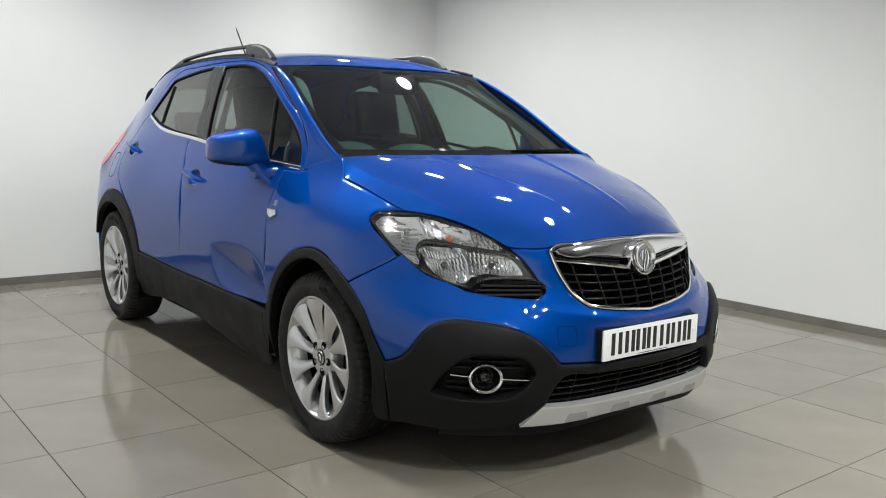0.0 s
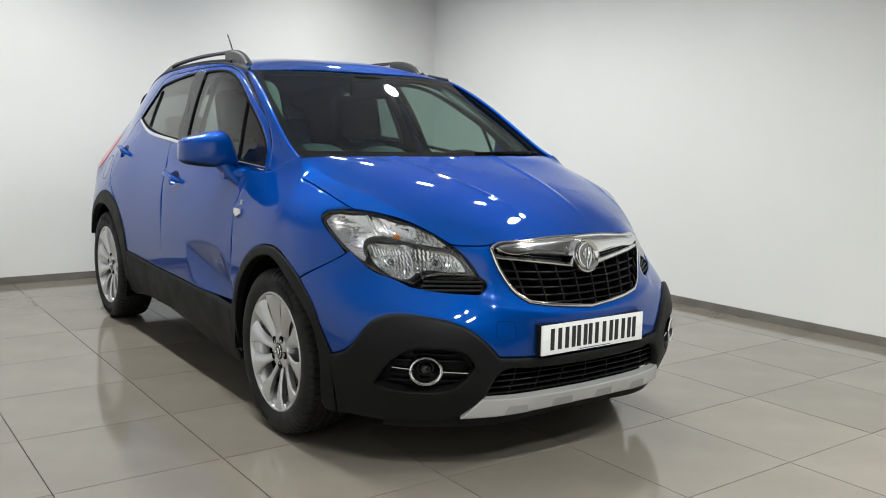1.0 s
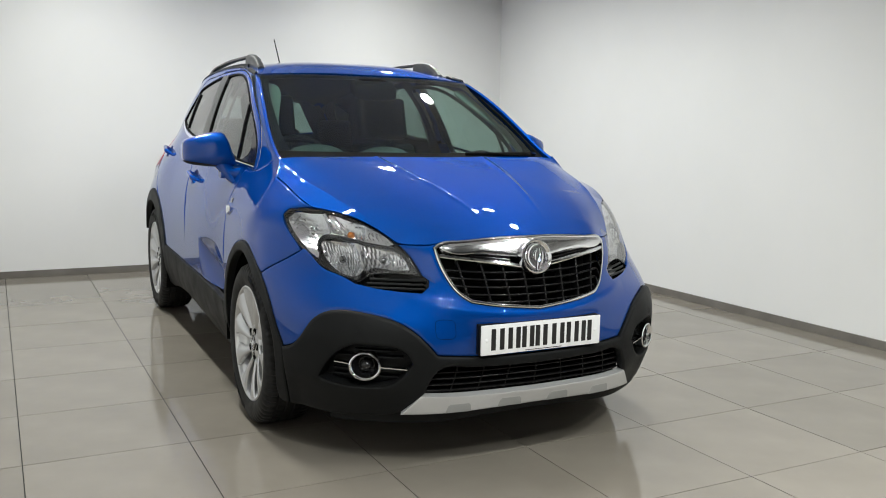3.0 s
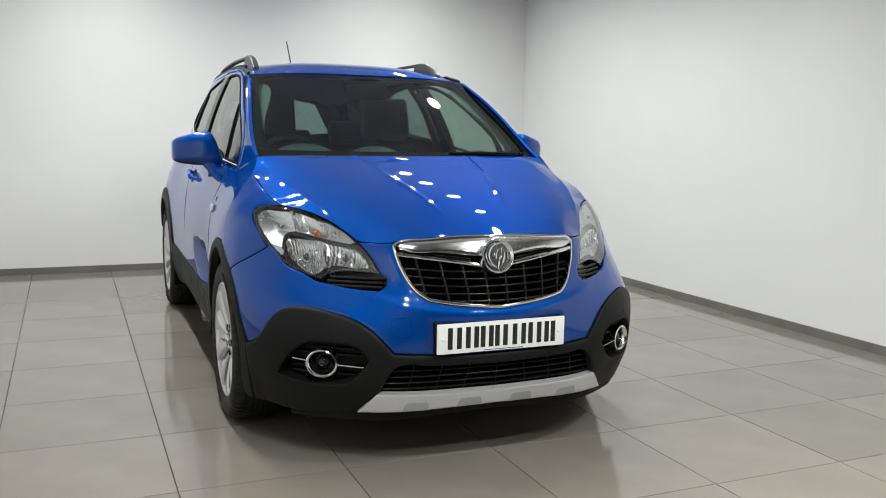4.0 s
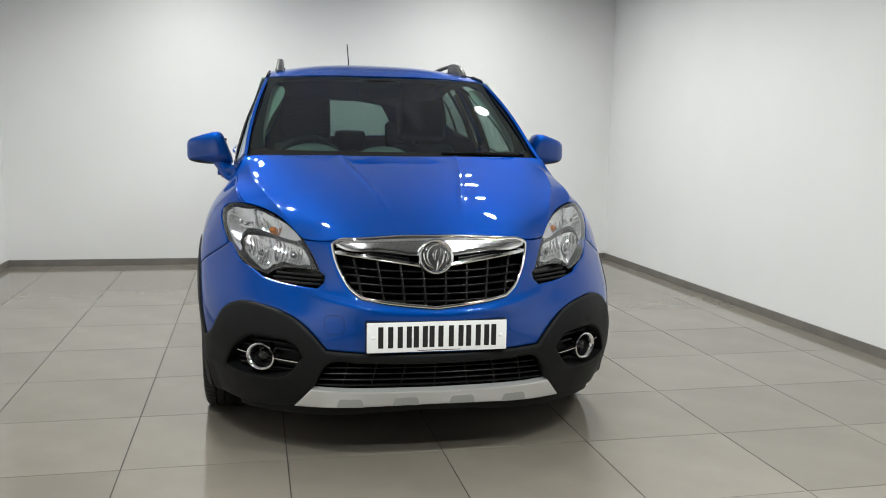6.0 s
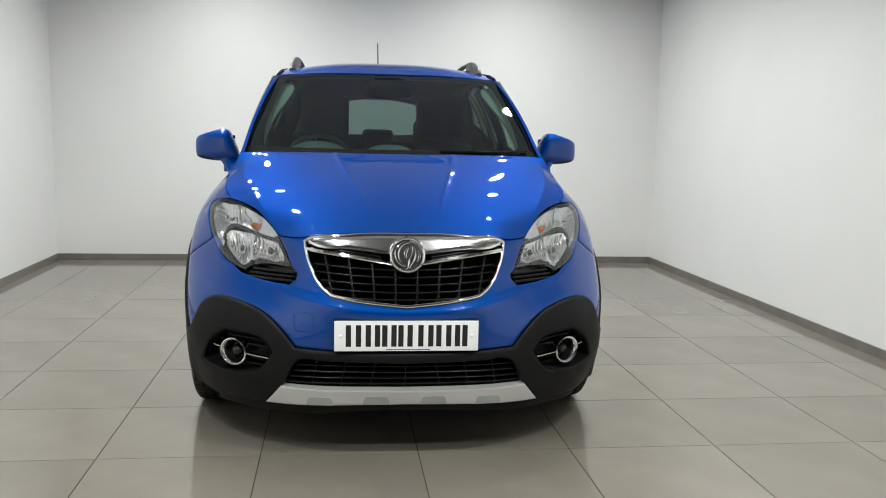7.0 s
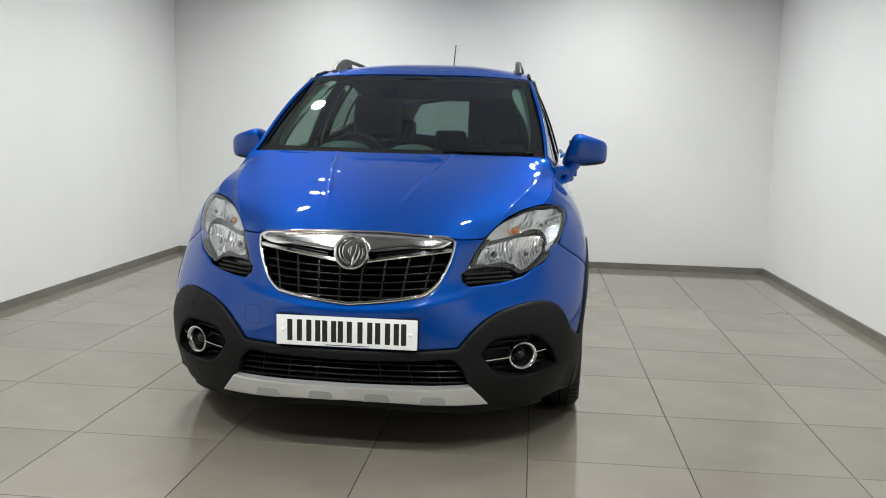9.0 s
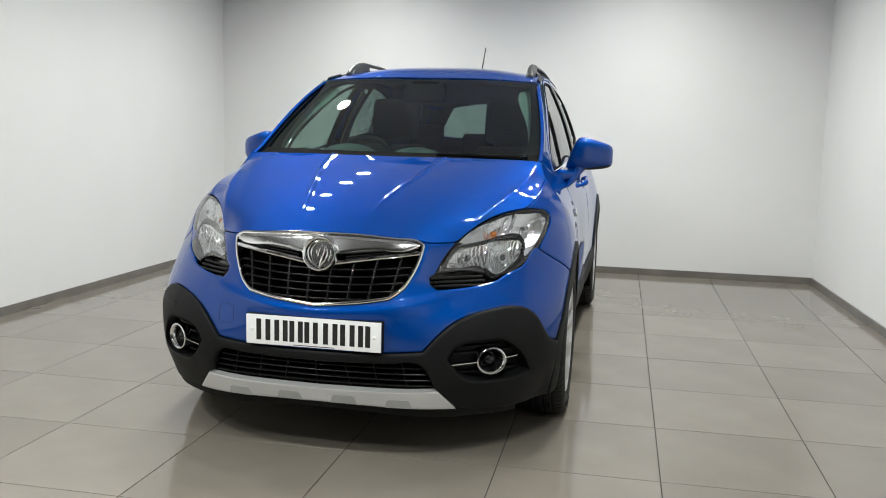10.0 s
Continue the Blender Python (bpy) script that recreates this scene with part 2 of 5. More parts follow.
def run(*pts, step=0.018):
    """A smooth line through points, without its last point."""
    pts = [p for i, p in enumerate(pts) if i == 0 or math.dist(p, pts[i - 1]) > 1e-4]
    if len(pts) < 2:
        return []
    t = [0.0]
    for a, b in zip(pts, pts[1:]):
        t.append(t[-1] + math.dist(a, b))
    if len(pts) == 2:
        line = lambda u: np.array(pts[0]) * (1 - u / t[-1]) + np.array(pts[1]) * u / t[-1]
    else:
        line = Spline(t, pts)
    n = max(int(t[-1] / step), 2)
    return [tuple(line(t[-1] * i / n)) for i in range(n)]


def outline(*runs, step=0.018):
    """A closed line; each run starts where the last one ends."""
    out = []
    for i, r in enumerate(runs):
        out += run(*r, runs[(i + 1) % len(runs)][0], step=step)
    return out


def inset(poly, d):
    """The closed line moved inwards by d."""
    p = np.array(poly)
    area = 0.5 * np.sum(p[:, 0] * np.roll(p[:, 1], -1) - np.roll(p[:, 0], -1) * p[:, 1])
    a, b = p - np.roll(p, 1, 0), np.roll(p, -1, 0) - p
    na, nb = np.stack([-a[:, 1], a[:, 0]], 1), np.stack([-b[:, 1], b[:, 0]], 1)
    na /= np.maximum(np.linalg.norm(na, axis=1, keepdims=True), 1e-9)
    nb /= np.maximum(np.linalg.norm(nb, axis=1, keepdims=True), 1e-9)
    n = na + nb
    n /= np.maximum((n * n).sum(1, keepdims=True) / 2, 0.5)
    return [tuple(q) for q in p + n * d * (1 if area > 0 else -1)]


def inside(pts, poly):
    p, q = np.array(poly), np.array(pts)
    x, y = q[:, 0][:, None], q[:, 1][:, None]
    x1, y1 = p[:, 0], p[:, 1]
    x2, y2 = np.roll(x1, -1), np.roll(y1, -1)
    cross = ((y1 > y) != (y2 > y)) & (x < (x2 - x1) * (y - y1) / np.where(y2 == y1, 1e-12, y2 - y1) + x1)
    return cross.sum(1) % 2 == 1


def near_line(pts, poly, d):
    p, q = np.array(poly), np.array(pts)
    return (((q[:, None, :] - p[None]) ** 2).sum(2).min(1)) < d * d


def belt_place(s, z, off):
    p = belt(s, z)
    if off:
        p = p + belt_normal(s, z) * off
    return p


def sheet(outer, holes=(), place=belt_place, off=0.0, lip=0.014, step=0.035, gap=0.002, soft=0.003, side=1, bm=None):
    """A panel cut from a surface by a closed line, with holes, rounded rims and edges turned in by lip."""
    bm = bm or bmesh.new()
    loops = [inset(outer, gap)] + [inset(h, -gap) for h in holes]
    rims = [inset(h, k) for e in (soft, soft + 0.007) for h, k in [(outer, gap + e)] + [(h, -gap - e) for h in holes]] if soft else []
    lo, hi = np.min(loops[0], 0), np.max(loops[0], 0)
    grid = [(x, y) for i, x in enumerate(np.arange(lo[0] + step / 2, hi[0], step)) for y in np.arange(lo[1] + step / (2 if i % 2 else 1.0), hi[1], step)]
    if grid:
        ok = inside(grid, loops[0])
        for h in loops[1:]:
            ok &= ~inside(grid, h)
        for h in loops:
            ok &= ~near_line(grid, h, max(step * 0.55, gap + soft + 0.011))
        grid = [g for g, k in zip(grid, ok) if k]
    pts, edges, low = [], [], set()
    for h in loops:
        n = len(pts)
        low.update(range(n, n + len(h)))
        pts += h
        edges += [(n + i, n + (i + 1) % len(h)) for i in range(len(h))]
    for h in rims:
        pts += h
    pts += grid
    verts, _, faces, origin, _, _ = delaunay_2d_cdt([Vector(p) for p in pts], edges, [], 0, 1e-6)
    flat = np.array([tuple(v) for v in verts])
    mids = np.array([flat[list(f)].mean(0) for f in faces])
    ok = inside(mids, loops[0])
    for h in loops[1:]:
        ok &= ~inside(mids, h)
    rim = [any(o in low for o in org) for org in origin]
    top = []
    for v, r in zip(flat, rim):
        p = place(v[0], v[1], off - (soft * 0.7 if r else 0.0))
        top.append(bm.verts.new((p[0] * side, p[1], p[2])))
    count = {}
    for f, k in zip(faces, ok):
        if k:
            f = tuple(f)
            bm.faces.new([top[i] for i in (f if side > 0 else f[::-1])])
            for a, b in zip(f, f[1:] + f[:1]):
                count[(a, b)] = count.get((a, b), 0) + 1
    if lip:
        deep = {}
        for (a, b) in [e for e in count if (e[1], e[0]) not in count]:
            for i in (a, b):
                if i not in deep:
                    p = place(flat[i][0], flat[i][1], off - lip)
                    deep[i] = bm.verts.new((p[0] * side, p[1], p[2]))
            q = [top[b], top[a], deep[a], deep[b]]
            bm.faces.new(q if side > 0 else q[::-1])
    for v in [v for v in bm.verts if not v.link_faces]:
        bm.verts.remove(v)
    return bm


def loft(rows, knots, nu, nv, v0=0.0, v1=1.0, u0=-1.0, u1=1.0, thick=0.0, bm=None):
    """A skin across lengthwise curves; knots: where across it each curve runs."""
    bm = bm or bmesh.new()
    grid = []
    for j in range(nv + 1):
        v = v0 + (v1 - v0) * j / nv
        cross = Spline(knots, [r(v) for r in rows])
        grid.append([bm.verts.new(cross(u0 + (u1 - u0) * i / nu)) for i in range(nu + 1)])
    faces = [bm.faces.new((grid[j][i], grid[j][i + 1], grid[j + 1][i + 1], grid[j + 1][i])) for j in range(nv) for i in range(nu)]
    if thick:
        bm.normal_update()
        bmesh.ops.recalc_face_normals(bm, faces=bm.faces)
        bmesh.ops.solidify(bm, geom=bm.faces[:], thickness=thick)
    return bm


def both(rows):
    """Curves of one half and their mirror images, from one edge to the other."""
    flip = [lambda v, r=r: r(v) * np.array((-1, 1, 1)) for r in rows[:0:-1]]
    return flip + list(rows)


def box(bm, x0, x1, y0, y1, z0, z1, bevel=0.0, segments=2):
    made = bmesh.ops.create_cube(bm, size=1.0, matrix=Matrix.Translation(((x0 + x1) / 2, (y0 + y1) / 2, (z0 + z1) / 2)) @ Matrix.Diagonal((abs(x1 - x0), abs(y1 - y0), abs(z1 - z0), 1)))
    if bevel:
        es = list({e for v in made["verts"] for e in v.link_edges})
        bmesh.ops.bevel(bm, geom=es, offset=bevel, segments=segments, affect="EDGES", profile=0.6)
    return bm


def lathe(bm, profile, n, wobble=None):
    """Turns a closed or open profile of (along, radius) about the x axis."""
    rings = []
    for k in range(n):
        a = 2 * math.pi * k / n
        ring = []
        for i, (x, r) in enumerate(profile):
            if wobble:
                r = wobble(i, k, r)
            ring.append(bm.verts.new((x, r * math.sin(a), r * math.cos(a))))
        rings.append(ring)
    for k in range(n):
        a, b = rings[k], rings[(k + 1) % n]
        for i in range(len(profile) - 1):
            bm.faces.new((a[i], a[i + 1], b[i + 1], b[i]))
    return bm


def tube(bm, pts, radius, sides=8, closed=False, flat=1.0, up=(0, 0, 1)):
    """A rod along points; flat squeezes it along up."""
    pts = [Vector(p) for p in pts]
    rings, n = [], len(pts)
    for i, p in enumerate(pts):
        a, b = pts[(i - 1) % n if closed else max(i - 1, 0)], pts[(i + 1) % n if closed else min(i + 1, n - 1)]
        d = (b - a).normalized()
        x = d.cross(Vector(up))
        x = x.normalized() if x.length > 1e-5 else Vector((1, 0, 0))
        y = x.cross(d)
        r = radius[i] if isinstance(radius, (list, tuple)) else radius
        rings.append([bm.verts.new(p + r * (math.cos(t) * x + flat * math.sin(t) * y)) for t in [2 * math.pi * k / sides for k in range(sides)]])
    for i in range(n if closed else n - 1):
        a, b = rings[i], rings[(i + 1) % n]
        for k in range(sides):
            bm.faces.new((a[k], a[(k + 1) % sides], b[(k + 1) % sides], b[k]))
    if not closed:
        bm.faces.new(rings[0][::-1])
        bm.faces.new(rings[-1])
    return bm


def ribbon(line, width, place=belt_place, off=0.004, depth=0.01, side=1, bm=None, crown=0.003):
    """A raised strip along a line on a surface."""
    bm = bm or bmesh.new()
    p = np.array(line)
    d = np.gradient(p, axis=0)
    n = np.stack([-d[:, 1], d[:, 0]], 1)
    n /= np.linalg.norm(n, axis=1, keepdims=True)
    rows = []
    for q, m in zip(p, n):
        row = []
        for k, o in ((-0.5, off - depth), (-0.5, off), (-0.25, off + crown), (0.25, off + crown), (0.5, off), (0.5, off - depth)):
            w = place(*(q + m * width * k), o)
            row.append(bm.verts.new((w[0] * side, w[1], w[2])))
        rows.append(row)
    for a, b in zip(rows, rows[1:]):
        for i in range(5):
            bm.faces.new((a[i], a[i + 1], b[i + 1], b[i]))
    bm.faces.new(rows[0])
    bm.faces.new(rows[-1][::-1])
    return bm

# ---- the showroom ----
ANGLE = 0.68
TILE_PITCH, TILE_SIZE = 0.6034, 0.5994
LATTICE = pose(-1.1428, -0.7661, 0, 0, 0, ANGLE)
BACK, LEFT, FRONT = 4.07, -2.79, FAR_WALL


def right_wall_x(y):
    return 2.845 - 0.042 * y


def slab(name, corners, z0, z1, mat, label, category):
    """A flat-sided block on a four-cornered plan."""
    bm = bmesh.new()
    low, top = ([bm.verts.new((x, y, z)) for x, y in corners] for z in (z0, z1))
    bm.faces.new(low[::-1])
    bm.faces.new(top)
    for i in range(4):
        bm.faces.new((low[i], low[(i + 1) % 4], top[(i + 1) % 4], top[i]))
    return tagged(part(name, bm, mat, None, label), label, category, kind="structure")


XB, XF = right_wall_x(BACK), right_wall_x(FRONT)
slab("wall_back", [(LEFT - 0.15, BACK), (XB + 0.15, BACK), (XB + 0.15, BACK + 0.15), (LEFT - 0.15, BACK + 0.15)], 0, 3.0, WALL, "smooth white painted wall behind the car", "wall")
slab("wall_left", [(LEFT - 0.15, FRONT), (LEFT, FRONT), (LEFT, BACK), (LEFT - 0.15, BACK)], 0, 3.0, WALL, "smooth white painted side wall", "wall")
slab("wall_right", [(XF, FRONT), (XF + 0.15, FRONT), (XB + 0.15, BACK), (XB, BACK)], 0, 3.0, WALL, "smooth white painted side wall", "wall")
# Wall added out of view, dark to keep reflections in the bumper dim.
slab("wall_front", [(LEFT - 0.15, FRONT - 0.15), (XF + 0.15, FRONT - 0.15), (XF + 0.15, FRONT), (LEFT - 0.15, FRONT)], 0, 3.0, DARK_WALL, "unseen wall added to close the room, darkened to reflect little", "wall")
SPLIT = -1.9
slab("ceiling", [(LEFT - 0.2, SPLIT), (XF + 0.2, SPLIT), (XF + 0.2, BACK + 0.2), (LEFT - 0.2, BACK + 0.2)], CEILING, CEILING + 0.1, CEIL, "plain pale grey ceiling with round downlights", "ceiling")
# Unseen front ceiling, coloured dark so chrome and bumper mirror less light.
slab("ceiling_front", [(LEFT - 0.2, FRONT - 0.2), (XF + 0.2, FRONT - 0.2), (XF + 0.2, SPLIT - 0.001), (LEFT - 0.2, SPLIT - 0.001)], CEILING, CEILING + 0.1, DIM_CEIL, "unseen front ceiling, darkened for dim reflections, with slim dark beams", "ceiling")
beams = bmesh.new()
for k in range(11):
    box(beams, LEFT, XF, SPLIT - 0.30 - 0.6 * k, SPLIT - 0.26 - 0.6 * k, CEILING - 0.05, CEILING - 0.001)
for k in range(4):
    box(beams, -2.2 + 1.6 * k, -2.16 + 1.6 * k, FRONT, SPLIT, CEILING - 0.045, CEILING - 0.001)
tagged(part("ceiling_beams", beams, MATT_BLACK), "slim dark beams below the front ceiling", "beam", kind="structure")
SK_H, SK_T = 0.055, 0.012
slab("skirting_back", [(LEFT, BACK - SK_T), (XB, BACK - SK_T), (XB, BACK - 0.001), (LEFT, BACK - 0.001)], 0.001, SK_H, SKIRT, "taupe tiled skirting along the white wall", "skirting")
slab("skirting_left", [(LEFT + 0.001, FRONT), (LEFT + SK_T, FRONT), (LEFT + SK_T, BACK - SK_T), (LEFT + 0.001, BACK - SK_T)], 0.001, SK_H, SKIRT, "taupe tiled skirting along the white wall", "skirting")
slab("skirting_right", [(XF - SK_T, FRONT), (XF - 0.001, FRONT), (XB - 0.001, BACK - SK_T), (XB - SK_T, BACK - SK_T)], 0.001, SK_H, SKIRT, "taupe tiled skirting along the white wall", "skirting")
floor = slab("floor", [(LEFT - 0.2, FRONT - 0.2), (XF + 0.3, FRONT - 0.2), (XF + 0.3, BACK + 0.2), (LEFT - 0.2, BACK + 0.2)], -0.1, -0.003, GROUT, "polished beige square floor tiles with dark thin joints", "floor")


def downlight(x, y):
    lamp = tagged(empty("downlight"), "small round recessed ceiling downlight, lit", "ceiling lamp", "ceiling downlights")
    lamp.matrix_world = pose(x, y, CEILING)
    bm = bmesh.new()
    ring = [(0.075, 0.0), (0.098, 0.0), (0.096, -0.008), (0.078, -0.008), (0.075, 0.0)]
    lathe(bm, [(z, r) for r, z in ring], 24)
    bm.transform(Matrix.Rotation(radians(-90), 4, "Y"))
    part("ring", bm, CEIL, lamp)
    bm = bmesh.new()
    bmesh.ops.create_circle(bm, cap_ends=True, radius=0.074, segments=24, matrix=Matrix.Translation((0, 0, -0.003)))
    part("disc", bm, GLOW, lamp, "glowing white disc")
    return lamp


first_lamp = downlight(*LAMP_ROWS[0])
for x, y in LAMP_ROWS[1:]:
    copy_thing(first_lamp, pose(x, y, CEILING))

# ---- the car ----
car = tagged(empty("car"), "glossy blue metallic compact SUV with black lower cladding, parked", "car")
SIDES = (-1, 1)

# lines on the belt, as (s, z)
LAMP_IN = [(0.425, 0.726), (0.455, 0.79), (0.488, 0.835), (0.57, 0.897), (0.69, 0.937), (0.81, 0.943), (0.90, 0.936)]
LAMP_OUT = [(0.948, 0.915), (0.897, 0.83), (0.80, 0.752), (0.705, 0.714)]
LAMP_LOW = [(0.635, 0.697), (0.60, 0.716), (0.56, 0.726)]
LAMP = outline(LAMP_IN, LAMP_OUT, LAMP_LOW, step=0.012)
VENT = outline([(0.56, 0.726), (0.60, 0.716), (0.635, 0.697)], [(0.655, 0.690), (0.58, 0.678), (0.435, 0.669)], [(0.410, 0.690), (0.405, 0.71)], [(0.425, 0.726)], step=0.012)
ARCH_F = [(1.022, 0.434), (1.078, 0.524), (1.142, 0.685), (1.28, 0.752), (1.50, 0.775), (1.70, 0.722), (1.836, 0.609), (1.925, 0.459)]
CLAD_TOP = [(1.022, 0.434), (0.960, 0.458), (0.86, 0.560), (0.77, 0.597), (0.648, 0.594), (0.515, 0.556), (0.453, 0.506), (0.405, 0.452)]
SILL_TOP = [(1.943, 0.436), (2.36, 0.458), (2.90, 0.466), (3.56, 0.490)]
ARCH_R = [(3.56, 0.490), (3.62, 0.64), (3.78, 0.775), (4.00, 0.815), (4.22, 0.765), (4.36, 0.65), (4.44, 0.50)]
SEAM = [(0.872, 0.790), (0.99, 0.738), (1.142, 0.686)]
BONNET_LINE = [(1.585, 1.118), (1.49, 1.064), (1.30, 1.040), (1.0, 1.014), (0.811, 0.972), (0.752, 0.946)]
GRILLE_SIDE = [(0.378, 0.828), (0.372, 0.79), (0.345, 0.717), (0.315, 0.670), (0.272, 0.638)]
GRILLE_LOW = [(0.272, 0.638), (0.20, 0.626), (0.10, 0.614), (0.0, 0.604)]
GRILLE_TOP = [(0.0, 0.864), (0.14, 0.863), (0.30, 0.853), (0.36, 0.843)]


def mirrored(line):
    """The line's twin on the other half, run the other way."""
    return [(-s, z) for s, z in line[::-1]]


def whole(*runs):
    """A closed line over both halves, from runs of one half that start and end on the middle."""
    half = []
    for r, nxt in zip(runs, list(runs[1:]) + [None]):
        half += run(*r, nxt[0]) if nxt and r[-1] != nxt[0] else run(*r)
    half.append(runs[-1][-1])
    return half + mirrored(half)[1:-1]


GRILLE = whole(GRILLE_TOP, GRILLE_SIDE, GRILLE_LOW)

# bumper skin between bonnet, lamps and cladding
bumper_line = whole(
    [(0.0, 0.869), (0.14, 0.868), (0.30, 0.858), (0.388, 0.838), (0.44, 0.835)], [(0.486, 0.834), (0.455, 0.79), (0.425, 0.726)], [(0.425, 0.726), (0.405, 0.71)], [(0.410, 0.690), (0.435, 0.669)],
    [(0.435, 0.669), (0.58, 0.678), (0.655, 0.690)], [(0.655, 0.690), (0.705, 0.714), (0.80, 0.752), (0.865, 0.796)], SEAM,
    [(1.142, 0.686), (1.078, 0.524), (1.022, 0.434)], CLAD_TOP, [(0.405, 0.452), (0.26, 0.444), (0.0, 0.441)])


def bumper_place(s, z, off):
    """The nose skin with its shallow lip below the grille."""
    d = z - 0.590 - 0.045 * (s / 0.41) ** 2
    lip = 0.011 * math.exp(-(d / (0.013 if d > 0 else 0.045)) ** 2) * max(0.0, 1 - (s / 0.50) ** 4)
    return belt_place(s, z, off + lip)


part("front_bumper", sheet(bumper_line, [GRILLE], place=bumper_place, step=0.010), PAINT, car, "glossy blue bumper skin")

# bonnet
EDGE_REAR = np.array([belt_place(a, z, 0.001) for a, z in run(*BONNET_LINE, step=0.01) + [BONNET_LINE[-1]]])
EDGE_FRONT = np.array([belt_place(a, z, 0.001) for a, z in run(BONNET_LINE[-1], (0.69, 0.939), (0.57, 0.899), (0.488, 0.838), step=0.01) + run((0.488, 0.838), (0.44, 0.837), (0.386, 0.840), step=0.01) + [(0.386, 0.840)]])


def along(line, v):
    """The point a share v of the way along a dense line."""
    f = min(max(v, 0.0), 1.0) * (len(line) - 1)
    i = min(int(f), len(line) - 2)
    return line[i] + (line[i + 1] - line[i]) * (f - i)


def edge(v):
    p = along(EDGE_REAR, v / 0.58) if v < 0.58 else along(EDGE_FRONT, (v - 0.58) / 0.42)
    return p * np.array((0.9955, 1, 1))


ridge = Spline([0, 0.3, 0.6, 0.8, 1], [(0.61, 0.075, 1.124), (0.60, -0.15, 1.052), (0.52, -0.42, 0.974), (0.44, -0.60, 0.916), (0.325, -0.775, 0.853)])
mid = Spline([0, 0.3, 0.6, 0.85, 1], [(0.32, 0.055, 1.126), (0.31, -0.19, 1.071), (0.27, -0.465, 1.000), (0.22, -0.68, 0.922), (0.18, -0.797, 0.864)])
centre = Spline([0, 0.3, 0.6, 0.85, 1], [(0, 0.045, 1.125), (0, -0.20, 1.074), (0, -0.48, 1.005), (0, -0.70, 0.926), (0, -0.81, 0.868)])
CREASE = Spline([-0.85, -0.6, -0.2, 0.1], [0.115, 0.155, 0.235, 0.275])
RIDGE = Spline([-0.72, -0.56, -0.38, -0.15, 0.1], [0.455, 0.528, 0.598, 0.662, 0.685])
bm = loft(both([centre, mid, ridge, edge]), [-1, -0.78, -0.42, 0, 0.42, 0.78, 1], 210, 80)
for v in bm.verts:
    d = abs(v.co.x) - float(CREASE(v.co.y))
    v.co.z += 0.0038 * math.exp(-(d / 0.011) ** 2) * min(1.0, max(0.0, (v.co.y + 0.72) / 0.2))
    d = abs(abs(v.co.x) - float(RIDGE(v.co.y)))
    v.co.z += 0.009 * math.exp(-d / 0.03) * min(1.0, max(0.0, (v.co.y + 0.70) / 0.25)) * min(1.0, max(0.0, (0.08 - v.co.y) / 0.12))
bmesh.ops.recalc_face_normals(bm, faces=bm.faces)
bmesh.ops.solidify(bm, geom=bm.faces[:], thickness=0.008)
part("bonnet", bm, PAINT, car, "glossy blue bonnet with shallow creases")

# windscreen and roof
ws_edge = Spline([0, 0.5, 1], [(0.690, 0.175, 1.112), (0.655, 0.522, 1.320), (0.600, 0.875, 1.512)])
ws_mid = Spline([0, 0.5, 1], [(0.36, 0.10, 1.110), (0.341, 0.461, 1.324), (0.31, 0.825, 1.525)])
ws_mid0 = Spline([0, 0.5, 1], [(0, 0.075, 1.108), (0, 0.438, 1.3235), (0, 0.805, 1.525)])
WS_ROWS, WS_KNOTS = both([ws_mid0, ws_mid, ws_edge]), [-1, -0.52, 0, 0.52, 1]
part("windscreen", loft(WS_ROWS, WS_KNOTS, 40, 24, u0=-1.035, u1=1.035), GLASS, car, "curved green-tinted windscreen glass")


def ws_place(u, v, off=0.0):
    p = Spline(WS_KNOTS, [r(v) for r in WS_ROWS])(u)
    a = Spline(WS_KNOTS, [r(v + 0.01) for r in WS_ROWS])(u) - p
    b = Spline(WS_KNOTS, [r(v) for r in WS_ROWS])(u + 0.01) - p
    n = np.cross(b, a)
    return p + n / np.linalg.norm(n) * off


ROOF_Z = Spline([0.87, 1.1, 1.4, 1.9, 2.5, 3.0], [1.512, 1.548, 1.570, 1.568, 1.518, 1.40])


def roof_edge(v):
    y = 0.875 + v * 2.2
    z = float(ROOF_Z(y))
    return np.array((glass_x(y, z), y, z))


roof_mid = Spline([0, 0.1, 0.25, 0.5, 0.8, 1], [(0.31, 0.82, 1.527), (0.31, 1.0, 1.575), (0.30, 1.38, 1.610), (0.30, 1.95, 1.618), (0.29, 2.65, 1.566), (0.28, 3.10, 1.475)])
roof_mid0 = Spline([0, 0.1, 0.25, 0.5, 0.8, 1], [(0, 0.80, 1.528), (0, 0.98, 1.580), (0, 1.36, 1.620), (0, 1.94, 1.634), (0, 2.66, 1.580), (0, 3.13, 1.49)])
part("roof", loft(both([roof_mid0, roof_mid, roof_edge]), [-1, -0.55, 0, 0.55, 1], 48, 56, thick=0.02), PAINT, car, "glossy blue roof skin")

# black border of the windscreen
frit_out = outline([(-1.035, 0.0), (0, 0.0)], [(1.035, 0.0)], [(1.035, 1.0)], [(-1.035, 1.0)], step=0.05)
frit_in = outline([(-0.84, 0.085), (-0.5, 0.072), (0, 0.070), (0.5, 0.072), (0.84, 0.085), (0.885, 0.105), (0.905, 0.16), (0.92, 0.5), (0.91, 0.88), (0.895, 0.93), (0.84, 0.95), (0.5, 0.957), (0, 0.957), (-0.5, 0.957), (-0.84, 0.95), (-0.895, 0.93), (-0.91, 0.88), (-0.92, 0.5), (-0.905, 0.16), (-0.885, 0.105)], step=0.03)
